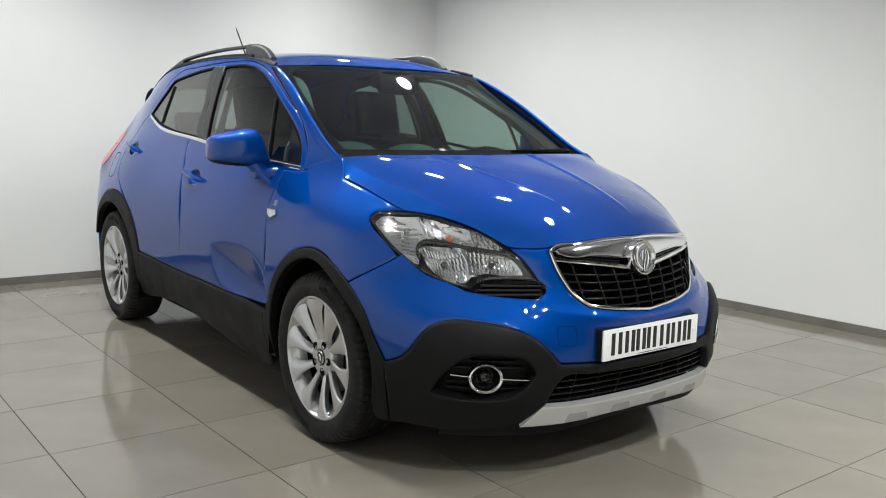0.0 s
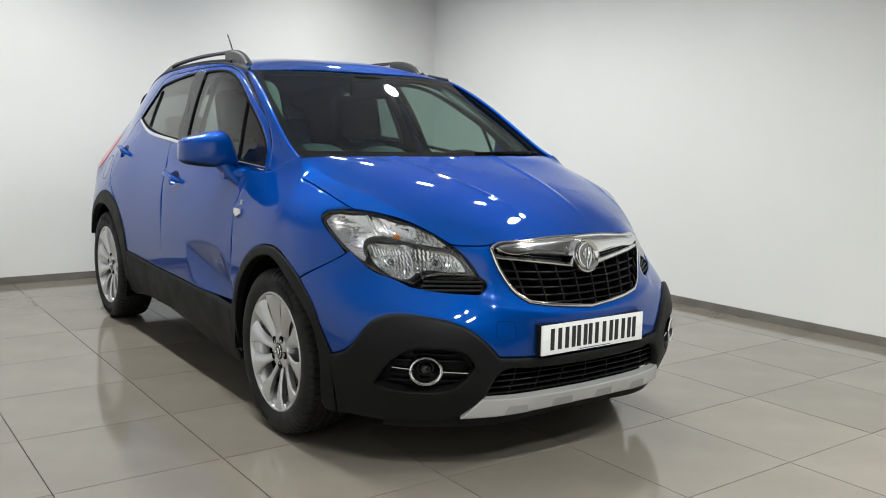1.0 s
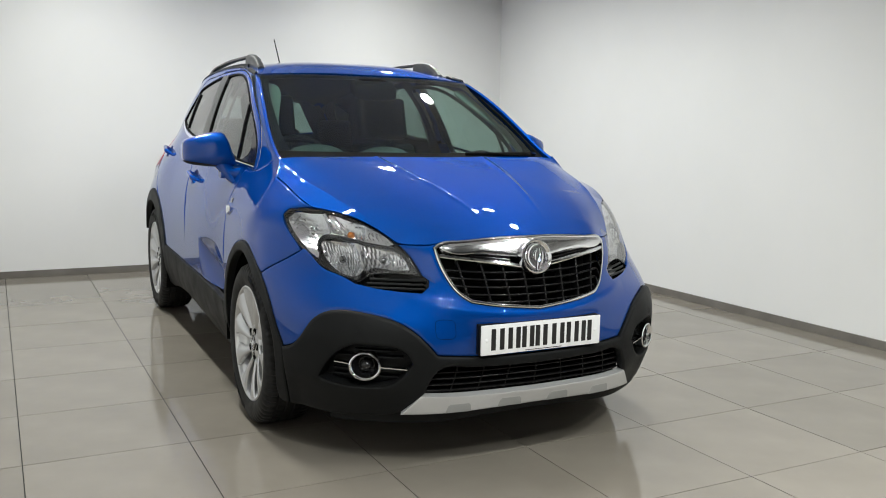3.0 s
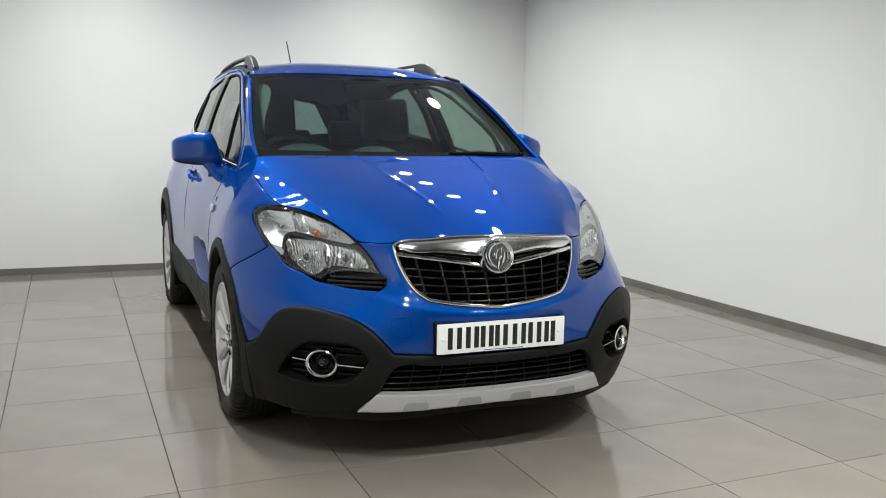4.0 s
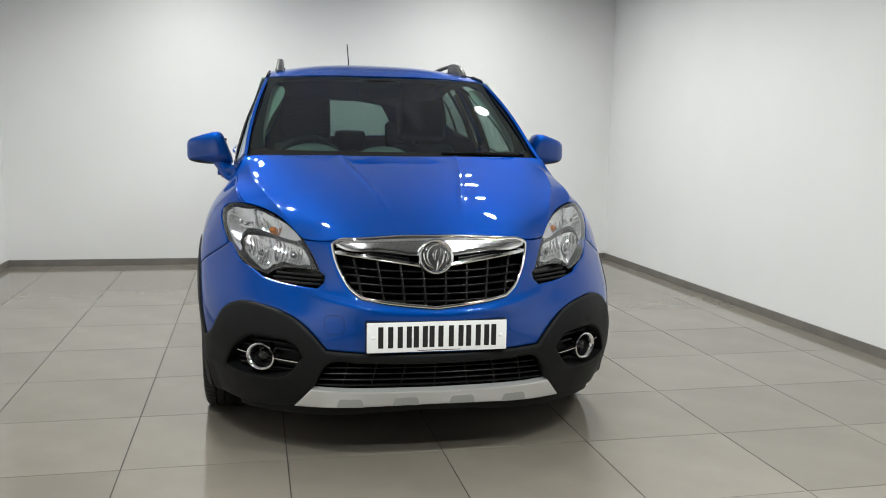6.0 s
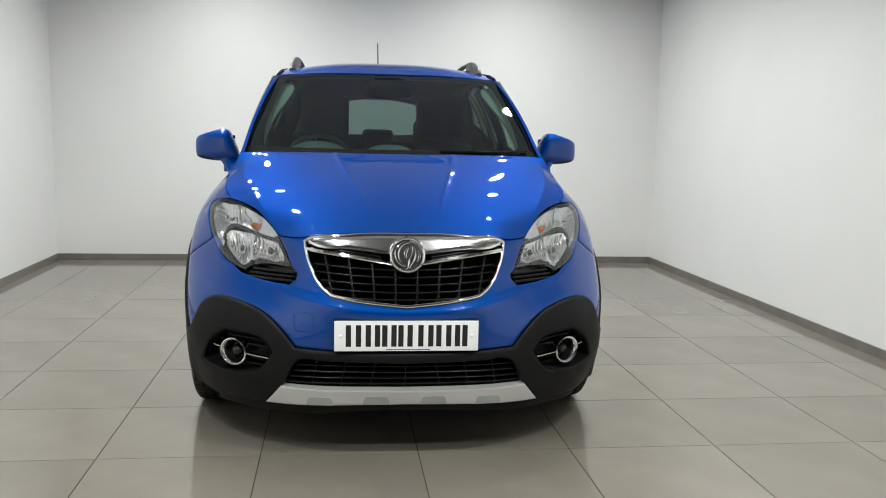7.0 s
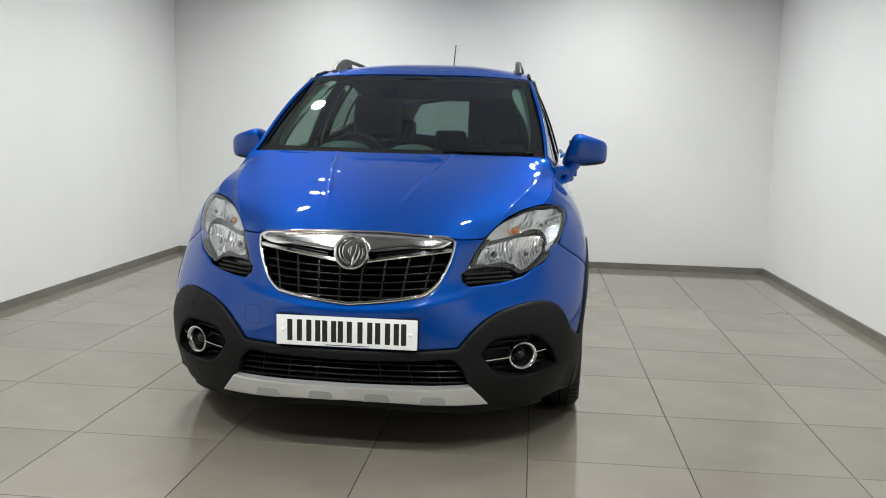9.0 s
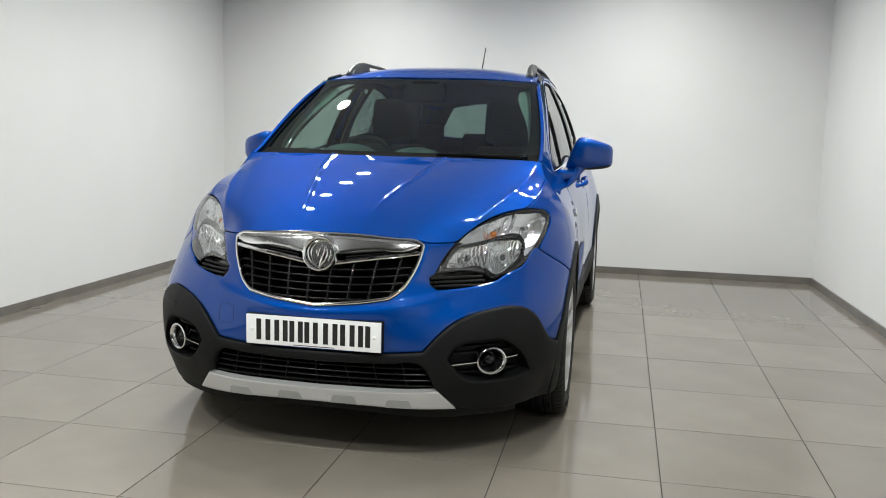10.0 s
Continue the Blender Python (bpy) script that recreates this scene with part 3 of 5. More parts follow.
part("windscreen_border", sheet(frit_out, [frit_in], place=ws_place, off=-0.008, lip=0, gap=0, soft=0, step=0.06), MATT_BLACK, car, "black printed windscreen border")

# cowl below the windscreen
cowl_line = [ws_place(u, 0.0) for u in np.linspace(-1, 1, 25)]
bm = bmesh.new()
rows = []
for p in cowl_line:
    rows.append([bm.verts.new((p[0], p[1] + dy, p[2] + dz)) for dy, dz in ((0.05, 0.034), (0.0, 0.008), (-0.03, 0.0), (-0.06, -0.012), (-0.06, -0.06))])
for a, b in zip(rows, rows[1:]):
    for i in range(4):
        bm.faces.new((a[i], a[i + 1], b[i + 1], b[i]))
part("cowl", bm, MATT_BLACK, car, "black plastic cowl panel")

# side panels
DOOR_SEAM_F = [(1.947, 1.052), (1.942, 0.954), (1.935, 0.812), (1.933, 0.64), (1.943, 0.436)]
DOOR_SEAM_M = [(3.045, 1.150), (2.995, 0.963), (2.925, 0.706), (2.905, 0.466)]
DOOR_SEAM_R = [(3.88, 1.262), (4.00, 1.19), (4.035, 1.08), (4.02, 0.98), (3.93, 0.87), (3.78, 0.775)]
BELT_LINE = [(1.835, 1.062), (2.11, 1.078), (2.50, 1.107), (2.91, 1.147), (3.30, 1.172), (3.60, 1.206), (3.76, 1.246), (3.845, 1.268)]
FRONT_PANE = outline([(1.855, 1.076), (2.11, 1.088), (2.50, 1.117), (2.815, 1.147)], [(2.817, 1.16), (2.868, 1.344), (2.925, 1.49), (2.933, 1.512)], [(2.915, 1.527), (2.75, 1.529), (2.56, 1.508), (2.309, 1.42), (2.123, 1.328), (1.95, 1.225), (1.88, 1.15)], step=0.02)
REAR_PANE = outline([(2.945, 1.160), (3.30, 1.183), (3.58, 1.216), (3.76, 1.254)], [(3.832, 1.273)], [(3.789, 1.312), (3.719, 1.378), (3.672, 1.430), (3.640, 1.464)], [(3.62, 1.472), (3.461, 1.494), (3.311, 1.511), (3.159, 1.523)], [(3.062, 1.527)], [(3.050, 1.51), (2.980, 1.33)], step=0.02)


def roof_line(y0, y1, n):
    return [(y + 1.48, float(ROOF_Z(y))) for y in np.linspace(y0, y1, n)]


side_line = outline(
    [(1.600, 1.118), (1.70, 1.16), (1.83, 1.245), (2.02, 1.372), (2.20, 1.462), (2.35, 1.512)], roof_line(0.89, 2.97, 8)[:-1], [(4.45, 1.415), (4.52, 1.30)], [(4.60, 1.16), (4.61, 1.0), (4.58, 0.70), (4.56, 0.515)],
    [(4.45, 0.510), (4.44, 0.515)], ARCH_R[:2:-1], DOOR_SEAM_R[::-1][:-1], [(3.88, 1.262), (3.862, 1.296), (3.76, 1.402), (3.655, 1.494), (3.40, 1.535), (3.10, 1.548), (2.84, 1.551), (2.66, 1.545), (2.52, 1.522), (2.27, 1.438), (2.08, 1.348), (1.91, 1.245), (1.845, 1.16)], [(1.815, 1.055), (1.72, 1.085)], step=0.02)
wing_line = outline(
    [(0.872, 0.790), (0.897, 0.83), (0.948, 0.915)], [(0.90, 0.936), (0.81, 0.943)], BONNET_LINE[::-1], [(1.585, 1.118), (1.600, 1.118)],
    [(1.72, 1.085), (1.815, 1.055)], [(1.947, 1.052)], DOOR_SEAM_F[1:], [(1.935, 0.436), (1.925, 0.459)], ARCH_F[:2:-1][1:] + [(1.142, 0.686)], SEAM[::-1][:-1], step=0.02)
front_door_line = outline(DOOR_SEAM_F[::-1], [(1.947, 1.052), (1.815, 1.055)], [(1.845, 1.16), (1.91, 1.245), (2.08, 1.348), (2.27, 1.438), (2.52, 1.522), (2.66, 1.545), (2.84, 1.551), (3.01, 1.549)], [(3.02, 1.549), (2.945, 1.35), (2.94, 1.20)], [(2.95, 1.17), (3.035, 1.150)], DOOR_SEAM_M[1:], SILL_TOP[1:3][::-1], step=0.02)
rear_door_line = outline([(2.905, 0.466), (3.2, 0.474)], ARCH_R[:3], DOOR_SEAM_R[::-1][1:], [(3.88, 1.262), (3.862, 1.296), (3.76, 1.402), (3.655, 1.494), (3.40, 1.535), (3.10, 1.548), (3.02, 1.549)], [(3.02, 1.549), (2.945, 1.35), (2.94, 1.20)], [(2.95, 1.17), (3.035, 1.150)], DOOR_SEAM_M[1:-1], step=0.02)

CUP_F = [(2.83 + 0.062 * math.cos(a), 0.963 + 0.034 * math.sin(a)) for a in np.linspace(0, 2 * math.pi, 25)[:-1]]
CUP_R = [(3.875 + 0.062 * math.cos(a), 1.068 + 0.034 * math.sin(a)) for a in np.linspace(0, 2 * math.pi, 25)[:-1]]

SCOOP_TOP = ([1.93, 1.97, 2.085, 2.20, 2.33, 2.45, 2.517], [0.572, 0.637, 0.684, 0.695, 0.692, 0.676, 0.660])
SCOOP_LOW = ([1.93, 1.96, 2.08, 2.21, 2.365, 2.517], [0.440, 0.468, 0.513, 0.551, 0.601, 0.660])


def door_place(s, z, off):
    """The flank with the blade-shaped scoop that runs down the front door to the wing."""
    top, low = float(np.interp(s, *SCOOP_TOP)), float(np.interp(s, *SCOOP_LOW))
    ease = min(1.0, max(0.0, (s - 1.89) / 0.15))
    deep = 0.38 * (top - low) * ease * ease * (3 - 2 * ease)
    if z >= top or deep <= 0.0:
        return belt_place(s, z, off)
    if z > low:
        return belt_place(s, z, off - deep * (top - z) / (top - low))
    back = min(1.0, (low - z) / 0.17)
    back = back * back * (3 - 2 * back)
    return belt_place(s, z, off - deep * (1 - back))


for side in SIDES:
    part("front_wing", sheet(wing_line, side=side, step=0.03, lip=0.03, place=door_place), PAINT, car, "glossy blue front wing")
    part("side_frame", sheet(side_line, side=side, step=0.035), PAINT, car, "blue roof pillar frame and rear quarter")
    door = part("front_door", sheet(front_door_line, [FRONT_PANE, CUP_F], side=side, step=0.014, lip=0.03, place=door_place), PAINT, car, "closed blue front door")
    rear = part("rear_door", sheet(rear_door_line, [REAR_PANE, CUP_R], side=side, step=0.03, lip=0.03), PAINT, car, "closed blue rear door")
    part("door_window", sheet(FRONT_PANE, side=side, off=-0.006, lip=0, gap=-0.004, soft=0, step=0.06), SIDE_GLASS, door, "clear door window glass")
    part("door_window", sheet(REAR_PANE, side=side, off=-0.006, lip=0, gap=-0.004, soft=0, step=0.06), DARK_GLASS, rear, "grey tinted rear door glass")
    seam = run((1.600, 1.118), (1.72, 1.085), (1.812, 1.0565), step=0.02)
    part("pillar_base", ribbon(seam, 0.022, off=-0.0006, depth=0.006, crown=0.0006, side=side), PAINT, car, "blue infill at the pillar base")
    part("belt_strip", ribbon(run(*BELT_LINE, step=0.03), 0.016, side=side, off=0.003), CHROME, car, "chrome strip below the side windows")
    # black seals and posts round the panes
    for pane_line, owner in ((FRONT_PANE, door), (REAR_PANE, rear)):
        part("window_seal", sheet(inset(pane_line, -0.002), [inset(pane_line, 0.007)], side=side, off=0.0005, lip=0.030, gap=0, soft=0, step=0.02), MATT_BLACK, owner, "black rubber window seal")
    for upper in (run((1.842, 1.15), (1.91, 1.245), (2.08, 1.348), (2.27, 1.438), (2.52, 1.522), (2.66, 1.545), (2.84, 1.551), (3.10, 1.548), (3.40, 1.535), (3.655, 1.494), (3.76, 1.402), (3.862, 1.296), step=0.03),):
        part("door_gap", ribbon(upper, 0.006, side=side, off=-0.0015, depth=0.01, crown=0.0), MATT_BLACK, car, "dark gap above the doors")
    for post in (outline([(2.812, 1.152), (2.872, 1.158)], [(2.923, 1.33), (2.988, 1.528)], [(2.930, 1.530)], [(2.915, 1.49), (2.862, 1.344)], step=0.03),
                 outline([(2.877, 1.158), (2.955, 1.164)], [(2.988, 1.33), (3.064, 1.527)], [(2.993, 1.528)], [(2.928, 1.33)], step=0.03)):
        part("door_post", sheet(post, side=side, off=0.003, lip=0.012, gap=0.0004, soft=0.0015, step=0.05), POST_BLACK, car, "satin black door post trim")
    part("quarter_bar", ribbon(run((2.108, 1.088), (2.135, 1.18), (2.168, 1.27), (2.214, 1.385), step=0.03), 0.016, side=side, off=0.001), GLOSS_BLACK, door, "black upright window bar")
    corner = outline([(1.852, 1.074), (1.940, 1.080)], [(1.962, 1.15), (1.980, 1.240)], [(1.90, 1.185), (1.868, 1.12)], step=0.02)
    part("mirror_corner", sheet(corner, side=side, off=-0.001, lip=0.006, gap=0, soft=0, step=0.04), GLOSS_BLACK, door, "black mirror corner trim")
    part("rear_bar", ribbon(run((3.572, 1.226), (3.57, 1.30), (3.578, 1.38), (3.608, 1.462), step=0.03), 0.02, side=side, off=0.001), GLOSS_BLACK, rear, "black upright window bar")
    # black cladding
    inner = [(1.505 + 0.405 * math.sin(a) - 0.025, 0.335 + 0.40 * math.cos(a)) for a in np.linspace(radians(-90), radians(92), 15)]
    trim = outline([(1.022, 0.434)], ARCH_F[1:], [(1.943, 0.436), (1.975, 0.24)], [(1.90, 0.24), (1.885, 0.32)], inner[::-1][1:-1], [(1.075, 0.335), (1.05, 0.21)], [(1.0, 0.21)], step=0.02)
    part("wheel_arch_trim", sheet(trim, side=side, off=0.007, lip=0.035, gap=0.001, soft=0.004, step=0.03), PLASTIC, car, "black plastic front wheel arch trim")
    inner = [(4.035 + 0.405 * math.sin(a), 0.335 + 0.40 * math.cos(a)) for a in np.linspace(radians(-92), radians(64), 15)]
    trim = outline([(3.56, 0.490), (3.50, 0.235)], [(3.63, 0.24), (3.63, 0.31)], inner[1:-1], [(4.405, 0.500)], [(4.452, 0.500)], ARCH_R[::-1][1:-1], step=0.02)
    part("wheel_arch_trim", sheet(trim, side=side, off=0.007, lip=0.035, gap=0.001, soft=0.004, step=0.03), PLASTIC, car, "black plastic rear wheel arch trim")
    sill = outline(SILL_TOP, [(3.56, 0.490), (3.50, 0.235)], [(3.50, 0.235), (2.7, 0.23), (1.975, 0.24)], step=0.03)
    part("sill_cladding", sheet(sill, side=side, off=0.008, lip=0.03, gap=0.001, soft=0.006, step=0.04), PLASTIC, car, "black plastic sill cladding")

# tail
for side in SIDES:
    tail = outline([(4.60, 1.16), (4.52, 1.30), (4.45, 1.415)], [(4.9, 1.46), (5.5, 1.475)], [(5.5, 1.463), (5.2, 1.460)], [(4.90, 1.435)], [(4.90, 1.20), (5.2, 1.18)], [(5.5, 1.175), (5.5, 0.35)], [(4.6, 0.35), (4.6, 0.70)], step=0.05)
    tail_lines = tail
    part("tailgate", sheet(tail, side=side, step=0.08), PAINT, car, "blue tailgate")



def tail_place(u, z, off):
    """The tail's surface, u metres from its middle."""
    p = belt_place(5.5 - abs(u), z, off)
    return np.array((math.copysign(p[0], u), p[1], p[2]))


rear_glass = outline([(-0.61, 1.195), (-0.3, 1.178), (0.3, 1.178)], [(0.61, 1.195)], [(0.61, 1.438), (0.3, 1.463), (-0.3, 1.463)], [(-0.61, 1.438)], step=0.04)
part("rear_window", sheet(rear_glass, place=tail_place, off=-0.004, lip=0, gap=0, soft=0, step=0.1), DARK_GLASS, car, "tinted rear window")

# lower front cladding, intake and skid plate
INTAKE_TOP = [(0.0, 0.402), (0.13, 0.404), (0.30, 0.408), (0.39, 0.406)]
POCKET = outline([(0.845, 0.352), (0.79, 0.435), (0.735, 0.474)], [(0.70, 0.486), (0.60, 0.484), (0.52, 0.462)], [(0.495, 0.425), (0.565, 0.350)], [(0.60, 0.338), (0.74, 0.336)], step=0.012)
clad_line = whole([(0.0, 0.441), (0.26, 0.444), (0.405, 0.452)], CLAD_TOP[::-1][:-1], [(1.022, 0.434), (1.0, 0.21)], [(1.0, 0.205), (0.80, 0.20), (0.65, 0.205), (0.53, 0.225)], [(0.515, 0.232), (0.447, 0.312)], [(0.447, 0.312), (0.39, 0.406)], INTAKE_TOP[::-1][1:])


def clad_place(s, z, off):
    """The lower bumper: below a fold that passes under the fog lamps it leans back."""
    fold = 0.326 + 0.03 * max(0.0, abs(s) - 0.80) / 0.2
    lean = min(1.0, max(0.0, (abs(s) - 0.44) / 0.06)) * min(1.0, max(0.0, (1.04 - abs(s)) / 0.10))
    return belt_place(s, z, off - 0.16 * lean * max(0.0, fold - z))


part("bumper_cladding", sheet(clad_line, [POCKET, mirrored(POCKET)], place=clad_place, off=0.013, lip=0.03, gap=0.001, soft=0.007, step=0.014), PLASTIC, car, "black grained plastic lower bumper")
skid_line = whole([(0.0, 0.300), (0.30, 0.301), (0.458, 0.305)], [(0.458, 0.305), (0.522, 0.230)], [(0.522, 0.230), (0.28, 0.236), (0.0, 0.243)])
skid = part("skid_plate", sheet(skid_line, off=0.014, lip=0.03, gap=0.001, soft=0.0015, step=0.03), SILVER, car, "satin silver skid plate")
# Recess shade painted as darker silver patches laid on the plate.
for s in (-0.312, -0.105, 0.105, 0.312):
    foot_z = 0.243 - 0.014 * abs(s) / 0.52 + 0.0025
    notch = outline([(s - 0.050, foot_z)], [(s - 0.043, foot_z + 0.026)], [(s - 0.036, foot_z + 0.033)], [(s + 0.036, foot_z + 0.033)], [(s + 0.043, foot_z + 0.026)], [(s + 0.050, foot_z)], step=0.012)
    part("skid_recess_shade", sheet(notch, off=0.0146, lip=0.0015, gap=0, soft=0, step=0.02), SHADED_SILVER, skid, "darker patch painting the shade of a skid plate recess")
lip_line = whole([(0.0, 0.243), (0.28, 0.236), (0.515, 0.229)], [(0.53, 0.225), (0.80, 0.202)], [(0.80, 0.180), (0.5, 0.180), (0.0, 0.200)])
part("chin", sheet(lip_line, off=-0.015, lip=0.03, gap=0, soft=0, step=0.04), PLASTIC, car, "black chin below the skid plate")


# round parking sensors in the cladding and the tow-eye cover in the bumper skin
for side, s0, z0 in ((-1, 0.692, 0.539), (1, 0.678, 0.512)):
    ring = [(side * (s0 + 0.0115 * math.cos(a)), z0 + 0.0115 * math.sin(a)) for a in np.linspace(0, 2 * math.pi, 25)]
    part("parking_sensor", ribbon(ring, 0.0020, place=clad_place, off=0.0138, depth=0.006, crown=0.0003), PLASTIC, car, "small round parking sensor rim")
cover = [(-0.374 + 0.036 * math.copysign(abs(math.cos(a)) ** 0.5, math.cos(a)), 0.545 + 0.034 * math.copysign(abs(math.sin(a)) ** 0.5, math.sin(a))) for a in np.linspace(0, 2 * math.pi, 49)]
part("tow_cover_seam", ribbon(cover, 0.0011, place=bumper_place, off=0.0004, depth=0.004, crown=0.0), MATT_BLACK, car, "thin seam round the tow-eye cover")

# ---- underbody ----
bm = bmesh.new()
box(bm, -0.74, 0.74, 0.50, 2.05, 0.20, 0.30)
box(bm, -0.50, 0.50, -0.72, 3.20, 0.21, 0.32)
part("underbody", bm, MATT_BLACK, car, "dark underbody")
for side in SIDES:
    for y in (0.0, 2.555):
        bm = bmesh.new()
        arc = [(y + 0.425 * math.sin(a), 0.335 + 0.425 * math.cos(a)) for a in np.linspace(radians(-74 if y < 1 else -112), radians(100 if y < 1 else 58), 25)]
        lines = [[bm.verts.new((side * x, p, max(q, 0.2))) for p, q in arc] for x in (0.50, 0.865)]
        for i in range(24):
            bm.faces.new((lines[0][i], lines[0][i + 1], lines[1][i + 1], lines[1][i]))
        bm.faces.new(lines[0])
        part("wheel_liner", bm, MATT_BLACK, car, "dark wheel arch liner")


# ---- wheels ----
def tyre_mesh():
    bm = bmesh.new()
    half = [(0.000, 0.342), (0.012, 0.342), (0.015, 0.335), (0.021, 0.335), (0.024, 0.342), (0.048, 0.341), (0.051, 0.334), (0.057, 0.334), (0.060, 0.340), (0.080, 0.337), (0.094, 0.330), (0.102, 0.318), (0.107, 0.300), (0.108, 0.285), (0.106, 0.268), (0.101, 0.253), (0.095, 0.243), (0.088, 0.240)]
    profile = [(-x, r) for x, r in half[:0:-1]] + half
    n = len(half) - 1

    def wobble(i, k, r):
        d = abs(i - n)
        if k % 4 == 0 and 8 <= d <= 11:
            return r - 0.006
        if k % 4 == 2 and 5 <= d <= 5:
            return r - 0.004
        return r

    return lathe(bm, profile, 256, wobble=wobble)


def spoke_mesh():
    """One broad blade from hub to rim, dished and slightly swept."""
    bm = bmesh.new()
    rows = []
    for r, w, x, sweep in ((0.040, 0.018, 0.068, 0.0), (0.070, 0.0165, 0.074, 0.001), (0.105, 0.0175, 0.082, 0.004), (0.145, 0.0225, 0.090, 0.009), (0.185, 0.033, 0.096, 0.015), (0.210, 0.047, 0.098, 0.019), (0.232, 0.060, 0.098, 0.023)):
        row = [(x - 0.030, -w * 0.7), (x - 0.006, -w), (x, -w + 0.005), (x + 0.001, -0.2 * w), (x - 0.004, 0.42 * w), (x - 0.020, w), (x - 0.032, w * 0.7)]
        rows.append([bm.verts.new((p, q + sweep, r)) for p, q in row])
    for a, b in zip(rows, rows[1:]):
        for i in range(6):
            bm.faces.new((a[i], a[i + 1], b[i + 1], b[i]))
    bm.faces.new(rows[0])
    bm.faces.new(rows[-1][::-1])
    return bm


def wheel():
    """A wheel whose outer face looks along +x, turning about its own middle."""
    hub = empty("wheel", car, "silver multi-spoke alloy wheel with black tyre")
    part("tyre", tyre_mesh(), RUBBER, hub, "black road tyre", 30)
    for base in (0.72, 0.72 + math.pi):
        bm = bmesh.new()
        for k in range(10):
            a, w = base + (k - 4.5) * 0.075, 0.020
            for b0, b1 in ((a - 0.024, a - 0.010), (a + 0.006, a + 0.020)):
                vs = [bm.verts.new((0.1075, r * math.sin(b), r * math.cos(b))) for r, b in ((0.283, b0), (0.283, b1), (0.303 + 0.004 * (k % 3), b1), (0.300, b0))]
                bm.faces.new(vs)
        made = bmesh.ops.extrude_face_region(bm, geom=bm.faces[:])
        bmesh.ops.translate(bm, verts=[v for v in made["geom"] if isinstance(v, bmesh.types.BMVert)], vec=(0.002, 0, 0))
        part("sidewall_marks", bm, RUBBER, hub, "raised sidewall marks")
    bm = bmesh.new()
    lathe(bm, [(0.060, 0.222), (0.082, 0.228), (0.094, 0.232), (0.099, 0.236), (0.100, 0.241), (0.097, 0.245), (0.086, 0.245)], 96)
    rim = part("rim", bm, ALLOY, hub, "bright silver rim lip")
    # Barrel's black stands in for shade in the gaps between spokes.
    bm = bmesh.new()
    lathe(bm, [(-0.09, 0.236), (0.0, 0.206), (0.030, 0.208)], 72)
    part("barrel", bm, MATT_BLACK, hub, "rim barrel, blackened as shade behind the spokes")
    # Added disc that keeps the silver dish out of the floor's reflections.
    bm = bmesh.new()
    lathe(bm, [(-0.035, 0.001), (-0.035, 0.214)], 48)
    part("inner_blocker", bm, MATT_BLACK, hub, "dark disc added to block the wheel's inner side")
    bm = bmesh.new()
    lathe(bm, [(0.030, 0.200), (0.062, 0.205), (0.076, 0.216), (0.084, 0.230)], 72)
    part("dish", bm, ALLOY, hub, "silver rim dish")
    spoke = spoke_mesh()
    first = part("spoke", spoke, ALLOY, hub)
    for k in range(1, 10):
        ob = new("spoke", first.data)
        ob.parent = hub
        ob.matrix_basis = Matrix.Rotation(-2 * math.pi * k / 10, 4, "X")
    bm = bmesh.new()
    lathe(bm, [(0.02, 0.0), (0.02, 0.080), (0.062, 0.080), (0.073, 0.072), (0.078, 0.050), (0.077, 0.036), (0.070, 0.034), (0.070, 0.001)], 48)
    part("hub", bm, ALLOY, hub, "silver hub centre")
    bm = bmesh.new()
    lathe(bm, [(0.064, 0.0335), (0.077, 0.032), (0.080, 0.026), (0.0805, 0.001)], 32)
    part("hub_cap", bm, HOUSING, hub, "round dark hub cap with a silver emblem")
    bm = bmesh.new()
    lathe(bm, [(0.0790, 0.0275), (0.0822, 0.0262), (0.0822, 0.0235), (0.0795, 0.0222)], 32)
    part("cap_ring", bm, CHROME, hub, "chrome ring round the hub cap")
    bm = bmesh.new()
    tube(bm, [(0.0815, 0.006 * math.sin(a * 2.2) - 0.002, 0.015 - 0.030 * a) for a in np.linspace(0, 1, 8)], [0.002, 0.005, 0.007, 0.006, 0.005, 0.006, 0.006, 0.002], 8, up=(1, 0, 0), flat=0.4)
    part("emblem", bm, CHROME, hub, "small chrome emblem")
    for k in range(5):
        a = 2 * math.pi * (k + 0.5) / 5
        bm = bmesh.new()
        lathe(bm, [(0.050, 0.0155), (0.0785, 0.0155), (0.0790, 0.0125), (0.0775, 0.0118), (0.0770, 0.001)], 16)
        bm.transform(Matrix.Translation((0.0, 0.0565 * math.sin(a), 0.0565 * math.cos(a))))
        part("wheel_bolt", bm, MATT_BLACK, hub, "recessed wheel bolt")
    bm = bmesh.new()
    lathe(bm, [(-0.01, 0.07), (-0.01, 0.145), (0.015, 0.145), (0.015, 0.07)], 48)
    part("brake_disc", bm, IRON, hub, "dark iron brake disc")
    bm = bmesh.new()
    box(bm, -0.04, 0.03, -0.165, -0.09, -0.07, 0.09, 0.012)
    part("brake_caliper", bm, MATT_BLACK, hub, "dark brake caliper")
    return hub


first_wheel = wheel()
first_wheel.matrix_basis = pose(-0.770, 0.0, 0.340, 12, 0, 180)
for x, y, turn, spin in ((-0.770, 2.555, 180, 40), (0.770, 0.0, 0, 30), (0.770, 2.555, 0, 55)):
    copy_thing(first_wheel, pose(x, y, 0.340, spin, 0, turn))

# ---- front details ----
def shrink_x(z):
    """Half width of the grille opening at height z."""
    zs = [q for _, q in GRILLE_SIDE][::-1] + [0.9]
    xs = [p for p, _ in GRILLE_SIDE][::-1] + [0.37]
    return float(np.interp(z, zs, xs))


